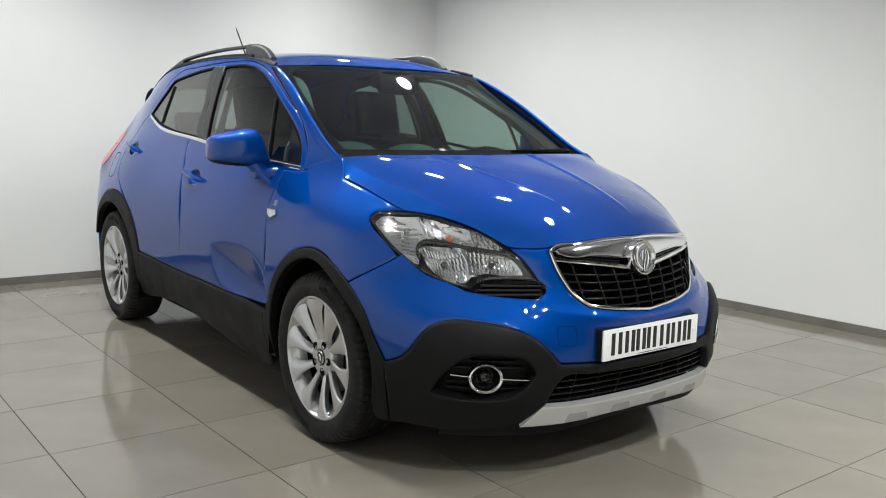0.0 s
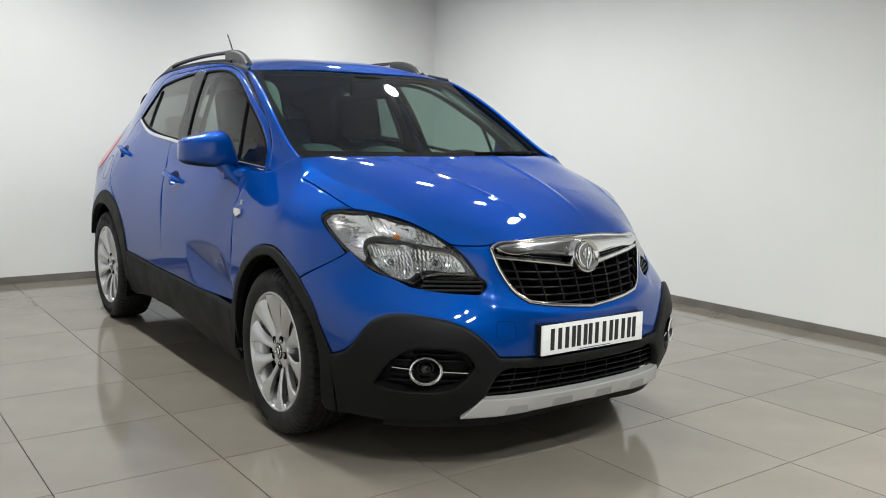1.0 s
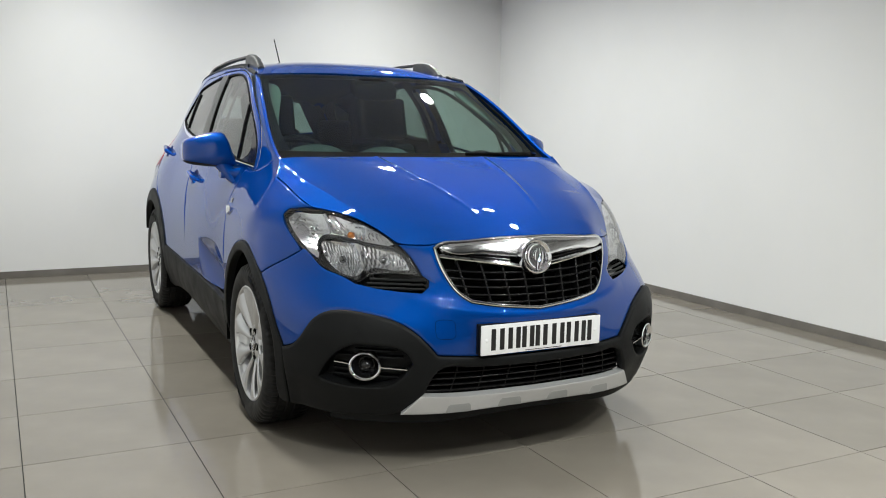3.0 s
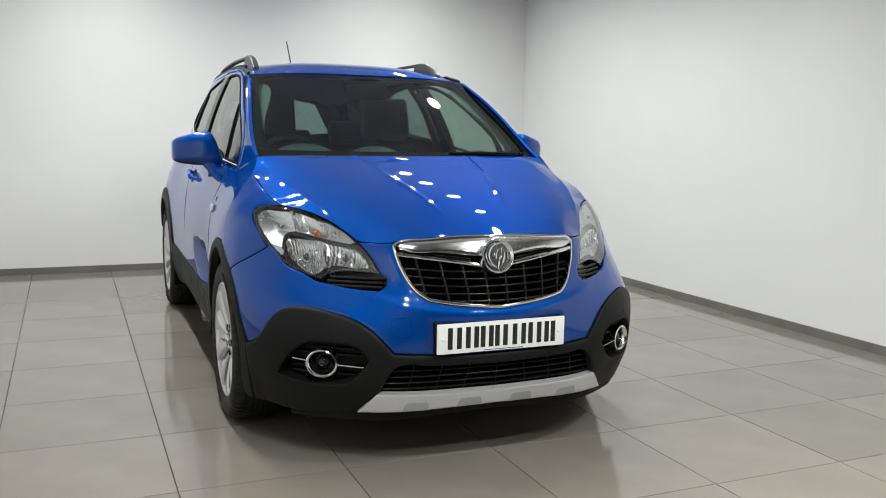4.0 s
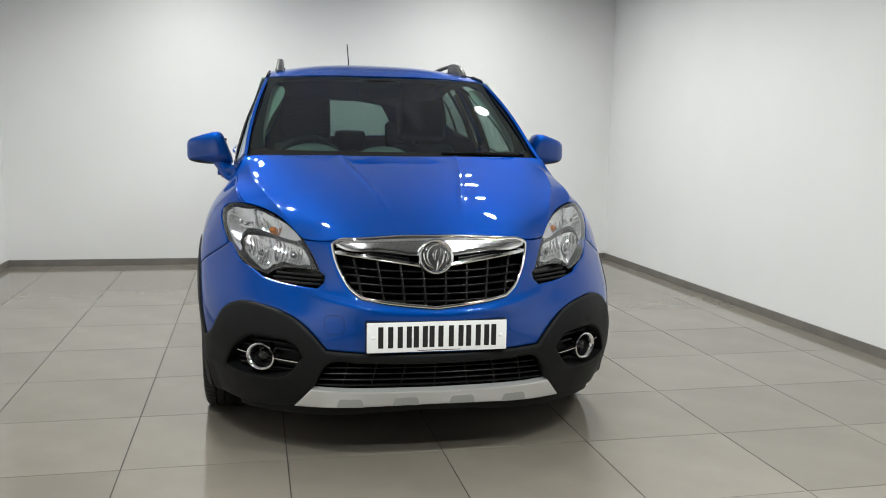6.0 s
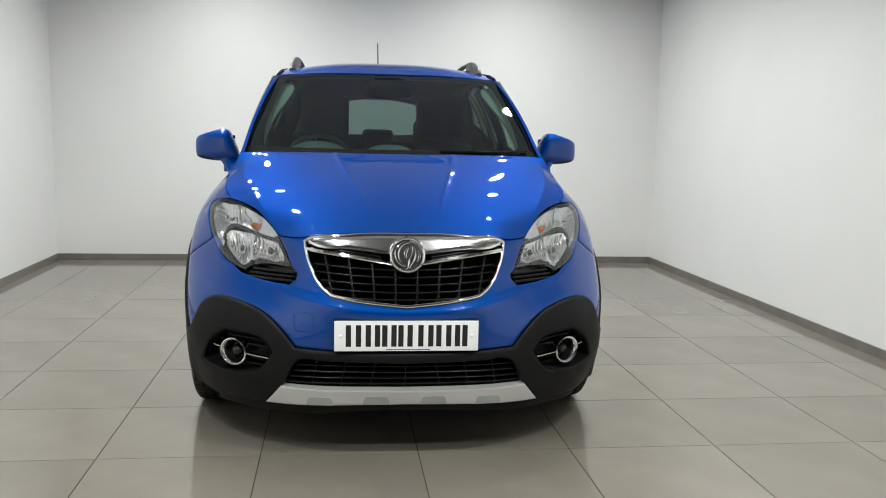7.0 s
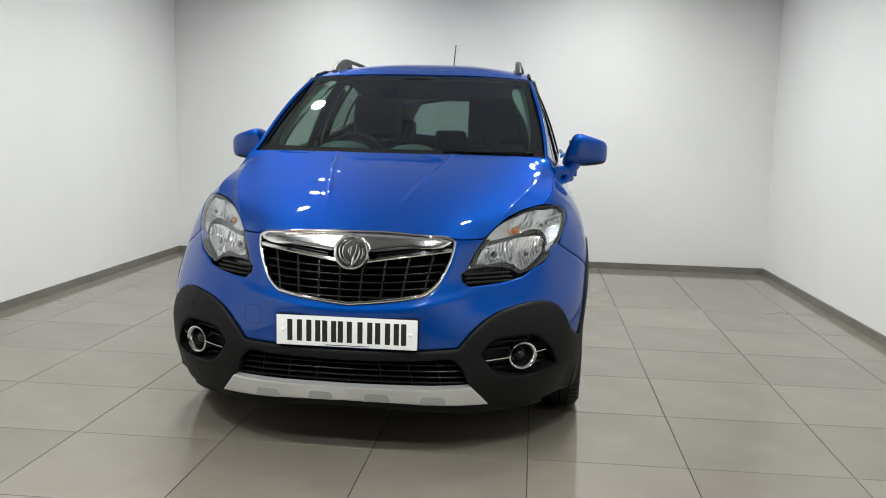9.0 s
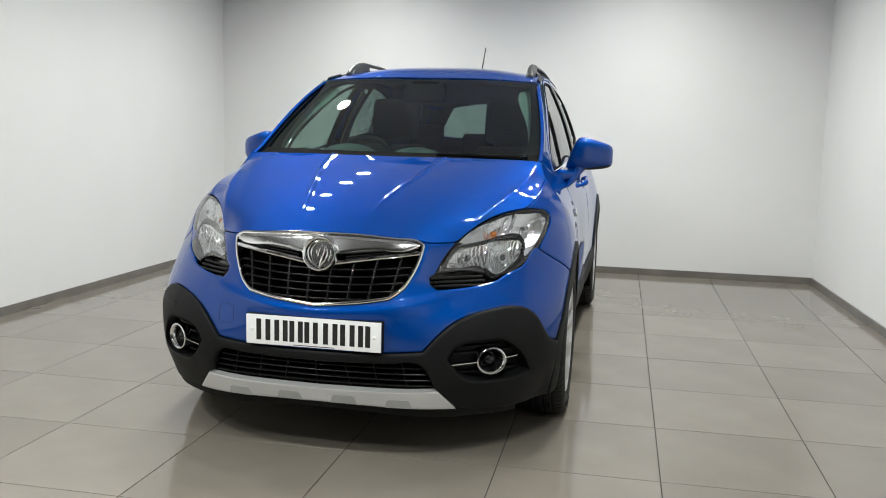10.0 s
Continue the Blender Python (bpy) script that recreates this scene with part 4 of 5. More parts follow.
def flat_bar(points, w, depth, off, mat, parent, name, label=""):
    return part(name, ribbon(points, w, off=off, depth=depth, crown=0.001), mat, parent, label)


grille = empty("grille", car, "chrome-framed black mesh radiator grille")
part("backing", sheet(GRILLE, off=-0.055, lip=0, gap=-0.01, soft=0, step=0.06), MATT_BLACK, grille, "dark grille backing")
part("frame", sheet(GRILLE, [inset(GRILLE, 0.011)], off=0.007, lip=0.05, gap=0.0005, soft=0.003, step=0.02), CHROME, grille, "polished chrome grille frame")
for side in SIDES:
    wing = outline([(0.0, 0.857), (0.14, 0.856), (0.29, 0.847), (0.345, 0.836)], [(0.362, 0.826), (0.350, 0.818), (0.217, 0.807), (0.05, 0.789)], [(0.0, 0.785)], step=0.015)

    def wing_place(s, z, off):
        brow = 0.843 - 0.016 * (s / 0.36) ** 2
        d = z - brow
        return belt_place(s, z, off + (0.012 - 55.0 * d * d if d > 0 else 0.012 + 0.10 * d))

    part("chrome_wing", sheet(wing, place=wing_place, off=0.0, lip=0.03, gap=0.001, soft=0.002, step=0.008, side=side), WING_CHROME, grille, "broad chrome upper grille bar")
    line = run((0.356, 0.819), (0.217, 0.8075), (0.05, 0.7895), step=0.02)
    part("wing_lip", ribbon([(side * s, z) for s, z in line], 0.006, off=0.006, depth=0.02, crown=0.003), CHROME, grille, "rounded chrome lip of the bar")
    line = run((0.364, 0.802), (0.217, 0.784), (0.03, 0.757), step=0.02)
    part("chrome_bar", ribbon([(side * s, z) for s, z in line], 0.014, off=0.0, depth=0.03, crown=0.004), CHROME, grille, "slim chrome grille bar")
    for k in range(2):
        line = run((0.354, 0.8125 - 0.0055 * k), (0.217, 0.8000 - 0.0075 * k), (0.06, 0.7800 - 0.0085 * k), step=0.03)
        part("dark_slat", ribbon([(side * s, z) for s, z in line], 0.0048, off=-0.006, depth=0.03, crown=0.0012), GLOSS_BLACK, grille, "dark slim slat")
for z in (0.746, 0.720, 0.693, 0.666, 0.640):
    w = shrink_x(z) - 0.012
    line = [(s, z + 0.010 * (abs(s) / 0.3) ** 1.5 - 0.006) for s in np.linspace(-w, w, 25)]
    flat_bar(line, 0.0055, 0.035, -0.014, GRILLE_BLACK, grille, "slat")
for s in (-0.275, -0.193, -0.115, -0.038, 0.038, 0.115, 0.193, 0.275):
    low = float(np.interp(abs(s), [0, 0.1, 0.2, 0.272, 0.315], [0.612, 0.622, 0.634, 0.648, 0.685]))
    top = float(np.interp(abs(s), [0.05, 0.36], [0.755, 0.798]))
    line = [(s * (1.0 + 0.10 * k), low + (top - low) * k) for k in np.linspace(0, 1, 6)]
    flat_bar(line, 0.0075, 0.035, -0.012, GRILLE_BLACK, grille, "upright")
    bm = bmesh.new()
    for k in np.linspace(0.06, 0.92, 9):
        q = belt_place(s * (1.0 + 0.10 * k), low + (top - low) * k, -0.011)
        bmesh.ops.create_uvsphere(bm, u_segments=8, v_segments=5, radius=0.0034, matrix=Matrix.Translation(q))
    part("bead_strip", bm, GLOSS_BLACK, grille, "glossy beaded strip along an upright")
# badge
badge = empty("badge", car, "round chrome badge on the grille")
badge.matrix_basis = pose(0.002, -0.866, 0.792, 0, 0, 0) @ Matrix.Rotation(radians(-12), 4, "X") @ Matrix.Rotation(radians(-90), 4, "Z")
bm = bmesh.new()
lathe(bm, [(-0.03, 0.067), (0.004, 0.067), (0.012, 0.064), (0.0135, 0.0605), (0.011, 0.0565), (0.004, 0.0535), (0.002, 0.050)], 48)
part("rim", bm, CHROME, badge, "thick chrome ring")
bm = bmesh.new()
lathe(bm, [(0.002, 0.055), (0.004, 0.03), (0.0045, 0.001)], 40)
part("disc", bm, BADGE_GREY, badge, "dark grey metal disc")


def emblem(line, widths):
    """One flattened, tapered stroke of the relief, in the plane of the disc."""
    path = Spline(list(np.linspace(0, 1, len(line))), [np.array(p) for p in line])
    bm = bmesh.new()
    steps = np.linspace(0, 1, 15)
    tube(bm, [(0.006, *(1.16 * path(v))) for v in steps], [float(np.interp(v, np.linspace(0, 1, len(widths)), widths)) for v in steps], 10, up=(1, 0, 0), flat=0.55)
    part("emblem", bm, CHROME, badge, "abstract chrome relief")


emblem([(0.010, 0.040), (-0.016, 0.034), (-0.034, 0.008), (-0.026, -0.022), (-0.006, -0.036)], [0.003, 0.008, 0.011, 0.008, 0.003])
emblem([(0.018, 0.026), (0.020, 0.002), (0.012, -0.020), (0.002, -0.044)], [0.004, 0.011, 0.013, 0.003])
emblem([(0.004, 0.022), (-0.006, 0.008), (-0.004, -0.010)], [0.003, 0.008, 0.003])
emblem([(0.036, 0.014), (0.038, -0.004), (0.030, -0.022)], [0.002, 0.006, 0.002])

# number plate with plain bars
plate = empty("number_plate", car, "white number plate with plain black bars")
bm = bmesh.new()
box(bm, -0.262, 0.262, -0.930, -0.895, 0.452, 0.565, 0.004)
part("plinth", bm, PLASTIC, plate, "black plate plinth")
bm = bmesh.new()
box(bm, -0.260, 0.260, -0.938, -0.9305, 0.4525, 0.5635, 0.003)
part("board", bm, PLATE, plate, "white plate board")
for a, b in ((0.041, 0.096), (0.112, 0.164), (0.171, 0.223), (0.229, 0.281), (0.301, 0.356), (0.366, 0.421), (0.434, 0.480)):
    for x in (a, b - 0.019):
        bm = bmesh.new()
        box(bm, x - 0.26, x + 0.019 - 0.26, -0.9386, -0.937, 0.4695, 0.5485)
        part("bar", bm, INK, plate)
bm = bmesh.new()
box(bm, -0.075, 0.085, -0.9384, -0.937, 0.4570, 0.4595)
part("small_print", bm, INK, plate, "thin grey line of tiny print")
for x in (-0.236, 0.236):
    bm = bmesh.new()
    bmesh.ops.create_uvsphere(bm, u_segments=12, v_segments=8, radius=0.008, matrix=Matrix.Translation((x, -0.937, 0.508)) @ Matrix.Diagonal((1, 0.45, 1, 1)))
    part("screw_cap", bm, PLATE, plate, "white screw cap")

# lower intake
part("intake_backing", sheet(whole([(0.0, 0.42), (0.40, 0.42)], [(0.46, 0.30), (0.0, 0.285)]), off=-0.05, lip=0, gap=0, soft=0, step=0.08), MATT_BLACK, car, "dark lower intake backing")
intake = empty("lower_grille", car, "black slatted lower air intake")
for z, w in ((0.384, 0.405), (0.360, 0.42), (0.336, 0.435), (0.314, 0.445)):
    flat_bar([(s, z) for s in np.linspace(-w, w, 25)], 0.005, 0.035, -0.012, GRILLE_BLACK, intake, "slat")
for k in range(-3, 4):
    flat_bar([(0.109 * k + 0.004 * j * (k > 0) - 0.004 * j * (k < 0), 0.303 + 0.02 * (5 - j)) for j in range(6)], 0.005, 0.035, -0.016, GRILLE_BLACK, intake, "upright")


def pocket(line, depth, side=1, top=0.0, place=belt_place):
    """Walls and floor of a recess behind a closed line."""
    bm = sheet(line, place=place, off=-depth, lip=0, gap=0, soft=0, step=0.03, side=side)
    p = [place(s, z, top) for s, z in line]
    q = [place(s, z, -depth) for s, z in line]
    a = [bm.verts.new((v[0] * side, v[1], v[2])) for v in p]
    b = [bm.verts.new((v[0] * side, v[1], v[2])) for v in q]
    for i in range(len(a)):
        j = (i + 1) % len(a)
        bm.faces.new((a[i], a[j], b[j], b[i]))
    return bm


def fog_lamp(side):
    fog = empty("fog_lamp", car, "round fog lamp in a chrome ring")
    part("recess", pocket(POCKET, 0.045, side, 0.012), PLASTIC, fog, "black slatted lamp recess")
    for z in (0.462, 0.438, 0.385, 0.362):
        lo, hi = (0.56, 0.72) if z > 0.44 else (0.53, 0.80)
        line = [(side * s, z) for s in np.linspace(lo, hi, 10)]
        part("slat", ribbon(line, 0.006, off=-0.022, depth=0.022, crown=0.001), PLASTIC, fog)
    for lo, hi in ((0.505, 0.612), (0.708, 0.785)):
        line = [(side * s, 0.400 + 0.016 * (s - 0.505) / 0.275) for s in np.linspace(lo, hi, 8)]
        part("blade", ribbon(line, 0.007, off=-0.002, depth=0.012, crown=0.004), CHROME, fog, "slim chrome blade")
    seat_of_lamp = pose(side * 0.632, -0.752, 0.409, 0, 0, -90 + side * 31) @ Matrix.Diagonal((1, 1.14, 1, 1))
    for name, prof, mat, label in (
            ("ring", [(-0.006, 0.0385), (0.003, 0.0405), (0.010, 0.0440), (0.013, 0.0475), (0.010, 0.0515), (-0.04, 0.053)], CHROME, "chrome ring"),
            ("bowl", [(-0.006, 0.0385), (-0.022, 0.0345), (-0.030, 0.026), (-0.032, 0.001)], GLOSS_BLACK, "dark lamp bowl"),
            ("bulb_glass", [(-0.024, 0.022), (-0.010, 0.018), (-0.003, 0.011), (-0.001, 0.001)], GLOSS_BLACK, "dark projector lens")):
        bm = bmesh.new()
        lathe(bm, prof, 40)
        part(name, bm, mat, fog, label).matrix_basis = seat_of_lamp


def headlamp(side):
    lamp = empty("headlamp", car, "large clear headlamp with bright reflectors")
    part("housing", pocket(LAMP, 0.075, side, -0.003), LAMP_GREY, lamp, "dark grey lamp housing")
    part("lens", sheet(LAMP, off=-0.001, lip=0, gap=0.002, soft=0.002, step=0.03, side=side), LENS, lamp, "clear plastic lens")
    part("bezel", sheet(LAMP, [inset(LAMP, 0.0055)], off=-0.006, lip=0.012, gap=0.002, soft=0.002, step=0.02, side=side), HOUSING, lamp, "dark lens border")
    upper = outline([(0.496, 0.826), (0.530, 0.866), (0.59, 0.900), (0.69, 0.928), (0.80, 0.934), (0.89, 0.926)], [(0.930, 0.906), (0.890, 0.845), (0.835, 0.790), (0.80, 0.772)], [(0.782, 0.83), (0.757, 0.854), (0.62, 0.841)], step=0.012)
    lower = outline([(0.464, 0.746), (0.496, 0.806), (0.535, 0.822), (0.61, 0.829), (0.728, 0.838)], [(0.764, 0.826), (0.760, 0.772), (0.70, 0.731), (0.64, 0.720)], [(0.615, 0.737), (0.53, 0.745)], step=0.012)

    def upper_place(s, z, off):
        """A smooth outer dish and a fluted pocket round the amber bulb, with a rib between them."""
        dish = max(0.0, 1 - ((s - 0.78) / 0.12) ** 2 - ((z - 0.87) / 0.07) ** 2)
        nook = max(0.0, 1 - ((s - 0.635) / 0.055) ** 2 - ((z - 0.875) / 0.05) ** 2)
        rib = 0.010 * math.exp(-((s - 0.705) / 0.006) ** 2)
        flute = 0.0022 * abs(math.sin(math.pi * s / 0.012)) if s < 0.70 else 0.0016 * abs(math.sin(math.pi * z / 0.016))
        return belt_place(s, z, off - 0.030 * dish - 0.028 * nook + rib - flute)

    def lower_place(s, z, off):
        """Two bowls side by side, with staggered flutes but for the smooth rib between them."""
        outer = max(0.0, 1 - ((s - 0.690) / 0.075) ** 2 - ((z - 0.782) / 0.075) ** 2)
        inner = max(0.0, 1 - ((s - 0.538) / 0.074) ** 2 - ((z - 0.780) / 0.070) ** 2)
        level = math.floor((z - 0.72) / 0.021)
        ripple = 0.0036 * abs(math.sin(math.pi * (s / 0.0115 + 0.37 * level))) + 0.0018 * (level % 2)
        if 0.606 < s < 0.624:
            ripple = 0.0
        return belt_place(s, z, off - 0.048 * outer - 0.036 * inner - ripple)

    part("indicator_reflector", sheet(upper, place=upper_place, off=-0.016, lip=0.03, gap=0, soft=0, step=0.004, side=side), SPARKLE, lamp, "bright upper reflector")
    part("main_reflector", sheet(lower, place=lower_place, off=-0.010, lip=0.03, gap=0, soft=0, step=0.0021, side=side), REFLECTOR, lamp, "bright main reflector")
    mask = outline([(0.434, 0.732), (0.460, 0.786), (0.494, 0.832)], [(0.514, 0.832), (0.490, 0.800), (0.465, 0.748)], [(0.53, 0.744), (0.60, 0.734)], [(0.605, 0.722), (0.55, 0.731)], step=0.012)
    part("inner_mask", sheet(mask, off=-0.009, lip=0.02, gap=0, soft=0.002, step=0.02, side=side), GLOSS_BLACK, lamp, "black inner corner trim")
    bar = run((0.50, 0.818), (0.61, 0.834), (0.74, 0.846), (0.775, 0.82), (0.785, 0.775), step=0.015)
    part("divider", ribbon([(side * s, z) for s, z in bar], 0.0145, off=-0.010, depth=0.03, crown=0.0015), HOUSING, lamp, "grey divider bar")
    for s, z, r, d, mat, label in ((0.690, 0.782, 0.013, 0.046, DARK_CHROME, "main bulb shield"), (0.547, 0.780, 0.011, 0.036, DARK_CHROME, "inner bulb shield"), (0.640, 0.870, 0.013, 0.044, AMBER, "amber indicator bulb"), (0.80, 0.885, 0.010, 0.028, REFLECTOR, "side bulb")):
        bm = bmesh.new()
        p = belt_place(s, z, -d)
        bmesh.ops.create_uvsphere(bm, u_segments=16, v_segments=10, radius=r, matrix=Matrix.Translation((p[0] * side, p[1], p[2])))
        part("bulb", bm, mat, lamp, label)
    for cs, cz, r in ((0.690, 0.782, 0.019), (0.547, 0.780, 0.017)):
        ring = [belt_place(cs + r * math.cos(a) * 0.95, cz + r * math.sin(a), -0.038) for a in np.linspace(0, 2 * math.pi, 28)[:-1]]
        bm = bmesh.new()
        tube(bm, [(p[0] * side, p[1], p[2]) for p in ring], 0.0028, 6, closed=True)
        part("reflector_ring", bm, REFLECTOR, lamp, "bright reflector ring")
    vent = empty("lamp_vent", car, "black slatted vent below the headlamp")
    part("recess", pocket(VENT, 0.03, side, -0.002), GLOSS_BLACK, vent, "black vent recess")
    for k in range(3):
        z = 0.711 - 0.014 * k
        line = [(side * s, z - 0.003 * (s - 0.42) / 0.2) for s in np.linspace(0.418 + 0.004 * k, 0.598 + 0.012 * k, 12)]
        part("slat", ribbon(line, 0.007, off=-0.004, depth=0.02, crown=0.001), PLASTIC, vent)


for side in SIDES:
    fog_lamp(side)
    headlamp(side)

# dark shell behind the front panels
shell = whole([(0.0, 0.84), (0.5, 0.84), (0.84, 0.93)], [(1.0, 0.80), (1.0, 0.24)], [(0.5, 0.26), (0.0, 0.26)])
part("front_carrier", sheet(shell, off=-0.10, lip=0, gap=0, soft=0, step=0.08), MATT_BLACK, car, "dark carrier behind the bumper")


# ---- side details ----
def superloft(bm, sections, n=28, power=2.6):
    """Rounded boxes along x: (x, y, z, half depth, half height)."""
    rings = []
    for x, y, z, ry, rz in sections:
        ring = []
        for k in range(n):
            a = 2 * math.pi * k / n
            c, s = math.cos(a), math.sin(a)
            ring.append(bm.verts.new((x, y + ry * math.copysign(abs(c) ** (2 / power), c), z + rz * math.copysign(abs(s) ** (2 / power), s))))
        rings.append(ring)
    for a, b in zip(rings, rings[1:]):
        for k in range(n):
            bm.faces.new((a[k], a[(k + 1) % n], b[(k + 1) % n], b[k]))
    bm.faces.new(rings[0][::-1])
    bm.faces.new(rings[-1])
    return bm


MIRROR = [(0.794, 0.640, 1.140, 0.052, 0.058), (0.799, 0.642, 1.140, 0.072, 0.074), (0.812, 0.644, 1.139, 0.084, 0.082), (0.850, 0.650, 1.137, 0.090, 0.083), (0.905, 0.668, 1.133, 0.088, 0.076), (0.950, 0.686, 1.129, 0.082, 0.067), (0.978, 0.700, 1.127, 0.072, 0.059), (0.992, 0.707, 1.126, 0.060, 0.050), (0.999, 0.712, 1.126, 0.044, 0.038)]


def door_mirror(side):
    mirror = empty("door_mirror", car, "blue door mirror with black underside")
    if side > 0:
        mirror.matrix_basis = pose(0.010, 0, 0.011)
    for name, mat, label in (("cap", PAINT, "glossy blue mirror cap"), ("underside", PLASTIC, "black mirror underside")):
        bm = bmesh.new()
        superloft(bm, [(side * p[0], *p[1:]) for p in MIRROR], 44, 3.6)
        bmesh.ops.recalc_face_normals(bm, faces=bm.faces)
        for v in bm.verts:
            inner = min(1.0, max(0.0, (0.91 - abs(v.co.x)) / 0.10))
            v.co.x += side * 0.38 * (v.co.z - 1.145) * inner
        bmesh.ops.bisect_plane(bm, geom=bm.verts[:] + bm.edges[:] + bm.faces[:], plane_co=(side * 0.9, 0, 1.070), plane_no=(side * -0.14, 0, 1), clear_inner=name == "cap", clear_outer=name != "cap")
        part(name, bm, mat, mirror, label)
    bm = bmesh.new()
    n, rings = 20, []
    for x, y, z, rx, ry in ((0.838, 0.640, 1.115, 0.050, 0.062), (0.828, 0.634, 1.075, 0.049, 0.060), (0.820, 0.624, 1.055, 0.045, 0.056), (0.808, 0.606, 1.030, 0.037, 0.050), (0.798, 0.580, 1.000, 0.027, 0.044), (0.780, 0.556, 0.972, 0.014, 0.034)):
        rings.append([bm.verts.new((side * (x + rx * math.cos(2 * math.pi * k / n)), y + ry * math.sin(2 * math.pi * k / n), z)) for k in range(n)])
    for a, b in zip(rings, rings[1:]):
        for k in range(n):
            bm.faces.new((a[k], a[(k + 1) % n], b[(k + 1) % n], b[k]))
    bm.faces.new(rings[-1])
    part("stalk", bm, PAINT, mirror, "blue mirror stalk")
    bm = bmesh.new()
    superloft(bm, [(side * (0.845 - 0.125 * v), 0.610 - 0.075 * v, 1.022 + 0.010 * v, 0.030 + 0.012 * v, 0.020 + 0.012 * v) for v in np.linspace(0, 1, 8)], 20, 3.0)
    part("foot", bm, PAINT, mirror, "blue mirror foot on the door")
    bm = bmesh.new()
    superloft(bm, [(side * (0.80 + 0.165 * v), 0.695 + 0.06 * v + 0.02, 1.146, 0.004, 0.050 - 0.012 * abs(2 * v - 1) ** 3) for v in np.linspace(0.02, 1, 8)], 20)
    part("mirror_glass", bm, DARK_CHROME, mirror, "mirror glass")


def handle(side, s0, z0, slope, cup):
    grip = empty("door_handle", car, "blue pull handle over a shallow cup")

    def bowl(s, z, off):
        d = ((s - cup[0]) / 0.062) ** 2 + ((z - cup[1]) / 0.034) ** 2
        return belt_place(s, z, off - 0.028 * max(0.0, 1 - d * d))

    ring = [(cup[0] + 0.062 * math.cos(a), cup[1] + 0.034 * math.sin(a)) for a in np.linspace(0, 2 * math.pi, 25)[:-1]]
    part("cup", sheet(ring, place=bowl, off=-0.001, lip=0, gap=-0.001, soft=0, step=0.012, side=side), PAINT, grip, "blue handle cup")
    pts = []
    for v in np.linspace(0, 1, 17):
        p = belt_place(s0 + 0.215 * v, z0 + slope * v, 0.034 * min(1.0, math.sin(math.pi * v) * 2.2) - 0.004)
        pts.append((p[0] * side, p[1], p[2]))
    bm = bmesh.new()
    tube(bm, pts, [0.006 + 0.0065 * min(1, math.sin(math.pi * v) * 3) for v in np.linspace(0, 1, 17)], 12, flat=1.15)
    part("grip", bm, PAINT, grip, "blue grip bar")


def small_letters(text, size, m, mat, parent, name, label):
    curve = bpy.data.curves.new(name, "FONT")
    curve.body, curve.size, curve.extrude = text, size, 0.002
    curve.align_x = "CENTER"
    tmp = new(name, curve)
    bpy.context.view_layer.update()
    me = bpy.data.meshes.new_from_object(tmp.evaluated_get(bpy.context.evaluated_depsgraph_get()))
    bpy.data.objects.remove(tmp)
    me.materials.append(mat)
    ob = new(name, me)
    ob.parent, ob.matrix_basis = parent, m
    return tagged(ob, label)


def surface_pose(s, z, off, side):
    """A pose on the car's side: x runs along it towards the reader's right, z outwards."""
    p, n = belt_place(s, z, off), belt_normal(s, z)
    out = Vector((n[0] * side, n[1], n[2]))
    along = Vector((0, 0, 1)).cross(out).normalized()
    return Matrix.Translation((p[0] * side, p[1], p[2])) @ Matrix((along, out.cross(along), out)).transposed().to_4x4()


RAIL_TOP = Spline([1.04, 1.08, 1.17, 1.27, 1.36, 1.55, 1.84, 2.05, 2.25, 2.39, 2.53, 2.60], [1.556, 1.586, 1.622, 1.637, 1.637, 1.637, 1.631, 1.620, 1.602, 1.574, 1.541, 1.522])
RAIL_X = Spline([1.04, 1.3, 1.9, 2.6], [0.525, 0.514, 0.514, 0.505])
ROOF_ROWS = [roof_mid0, roof_mid, roof_edge]


def roof_at(x, y):
    """Height of the roof skin."""
    v = (y - 0.875) / 2.2
    a, b, c = (r(v) for r in ROOF_ROWS)
    return float(np.interp(x, [a[0], b[0], c[0]], [a[2], b[2] + 0.004, c[2]])) + 0.006 * math.sin(math.pi * min(1.0, max(0.0, (x - 0.3) / 0.29)))


def rail_section(y, half, low, top, n=14):
    """A rounded upright section across the rail at y."""
    x = float(RAIL_X(y))
    out = []
    for k in range(n):
        a = 2 * math.pi * k / n
        c, d = math.cos(a), math.sin(a)
        w = half * (1.0 + 0.30 * (0.5 - 0.5 * d))
        out.append((x + w * math.copysign(abs(c) ** 0.6, c), y, (low + top) / 2 + (top - low) / 2 * math.copysign(abs(d) ** 0.6, d)))
    return out


def skin(sections, side):
    """A closed skin over equal rings of points."""
    bm = bmesh.new()
    rings = [[bm.verts.new((side * x, y, z)) for x, y, z in ring] for ring in sections]
    n = len(rings[0])
    for a, b in zip(rings, rings[1:]):
        for k in range(n):
            bm.faces.new((a[k], a[(k + 1) % n], b[(k + 1) % n], b[k]))
    bm.faces.new(rings[0][::-1])
    bm.faces.new(rings[-1])
    return bm


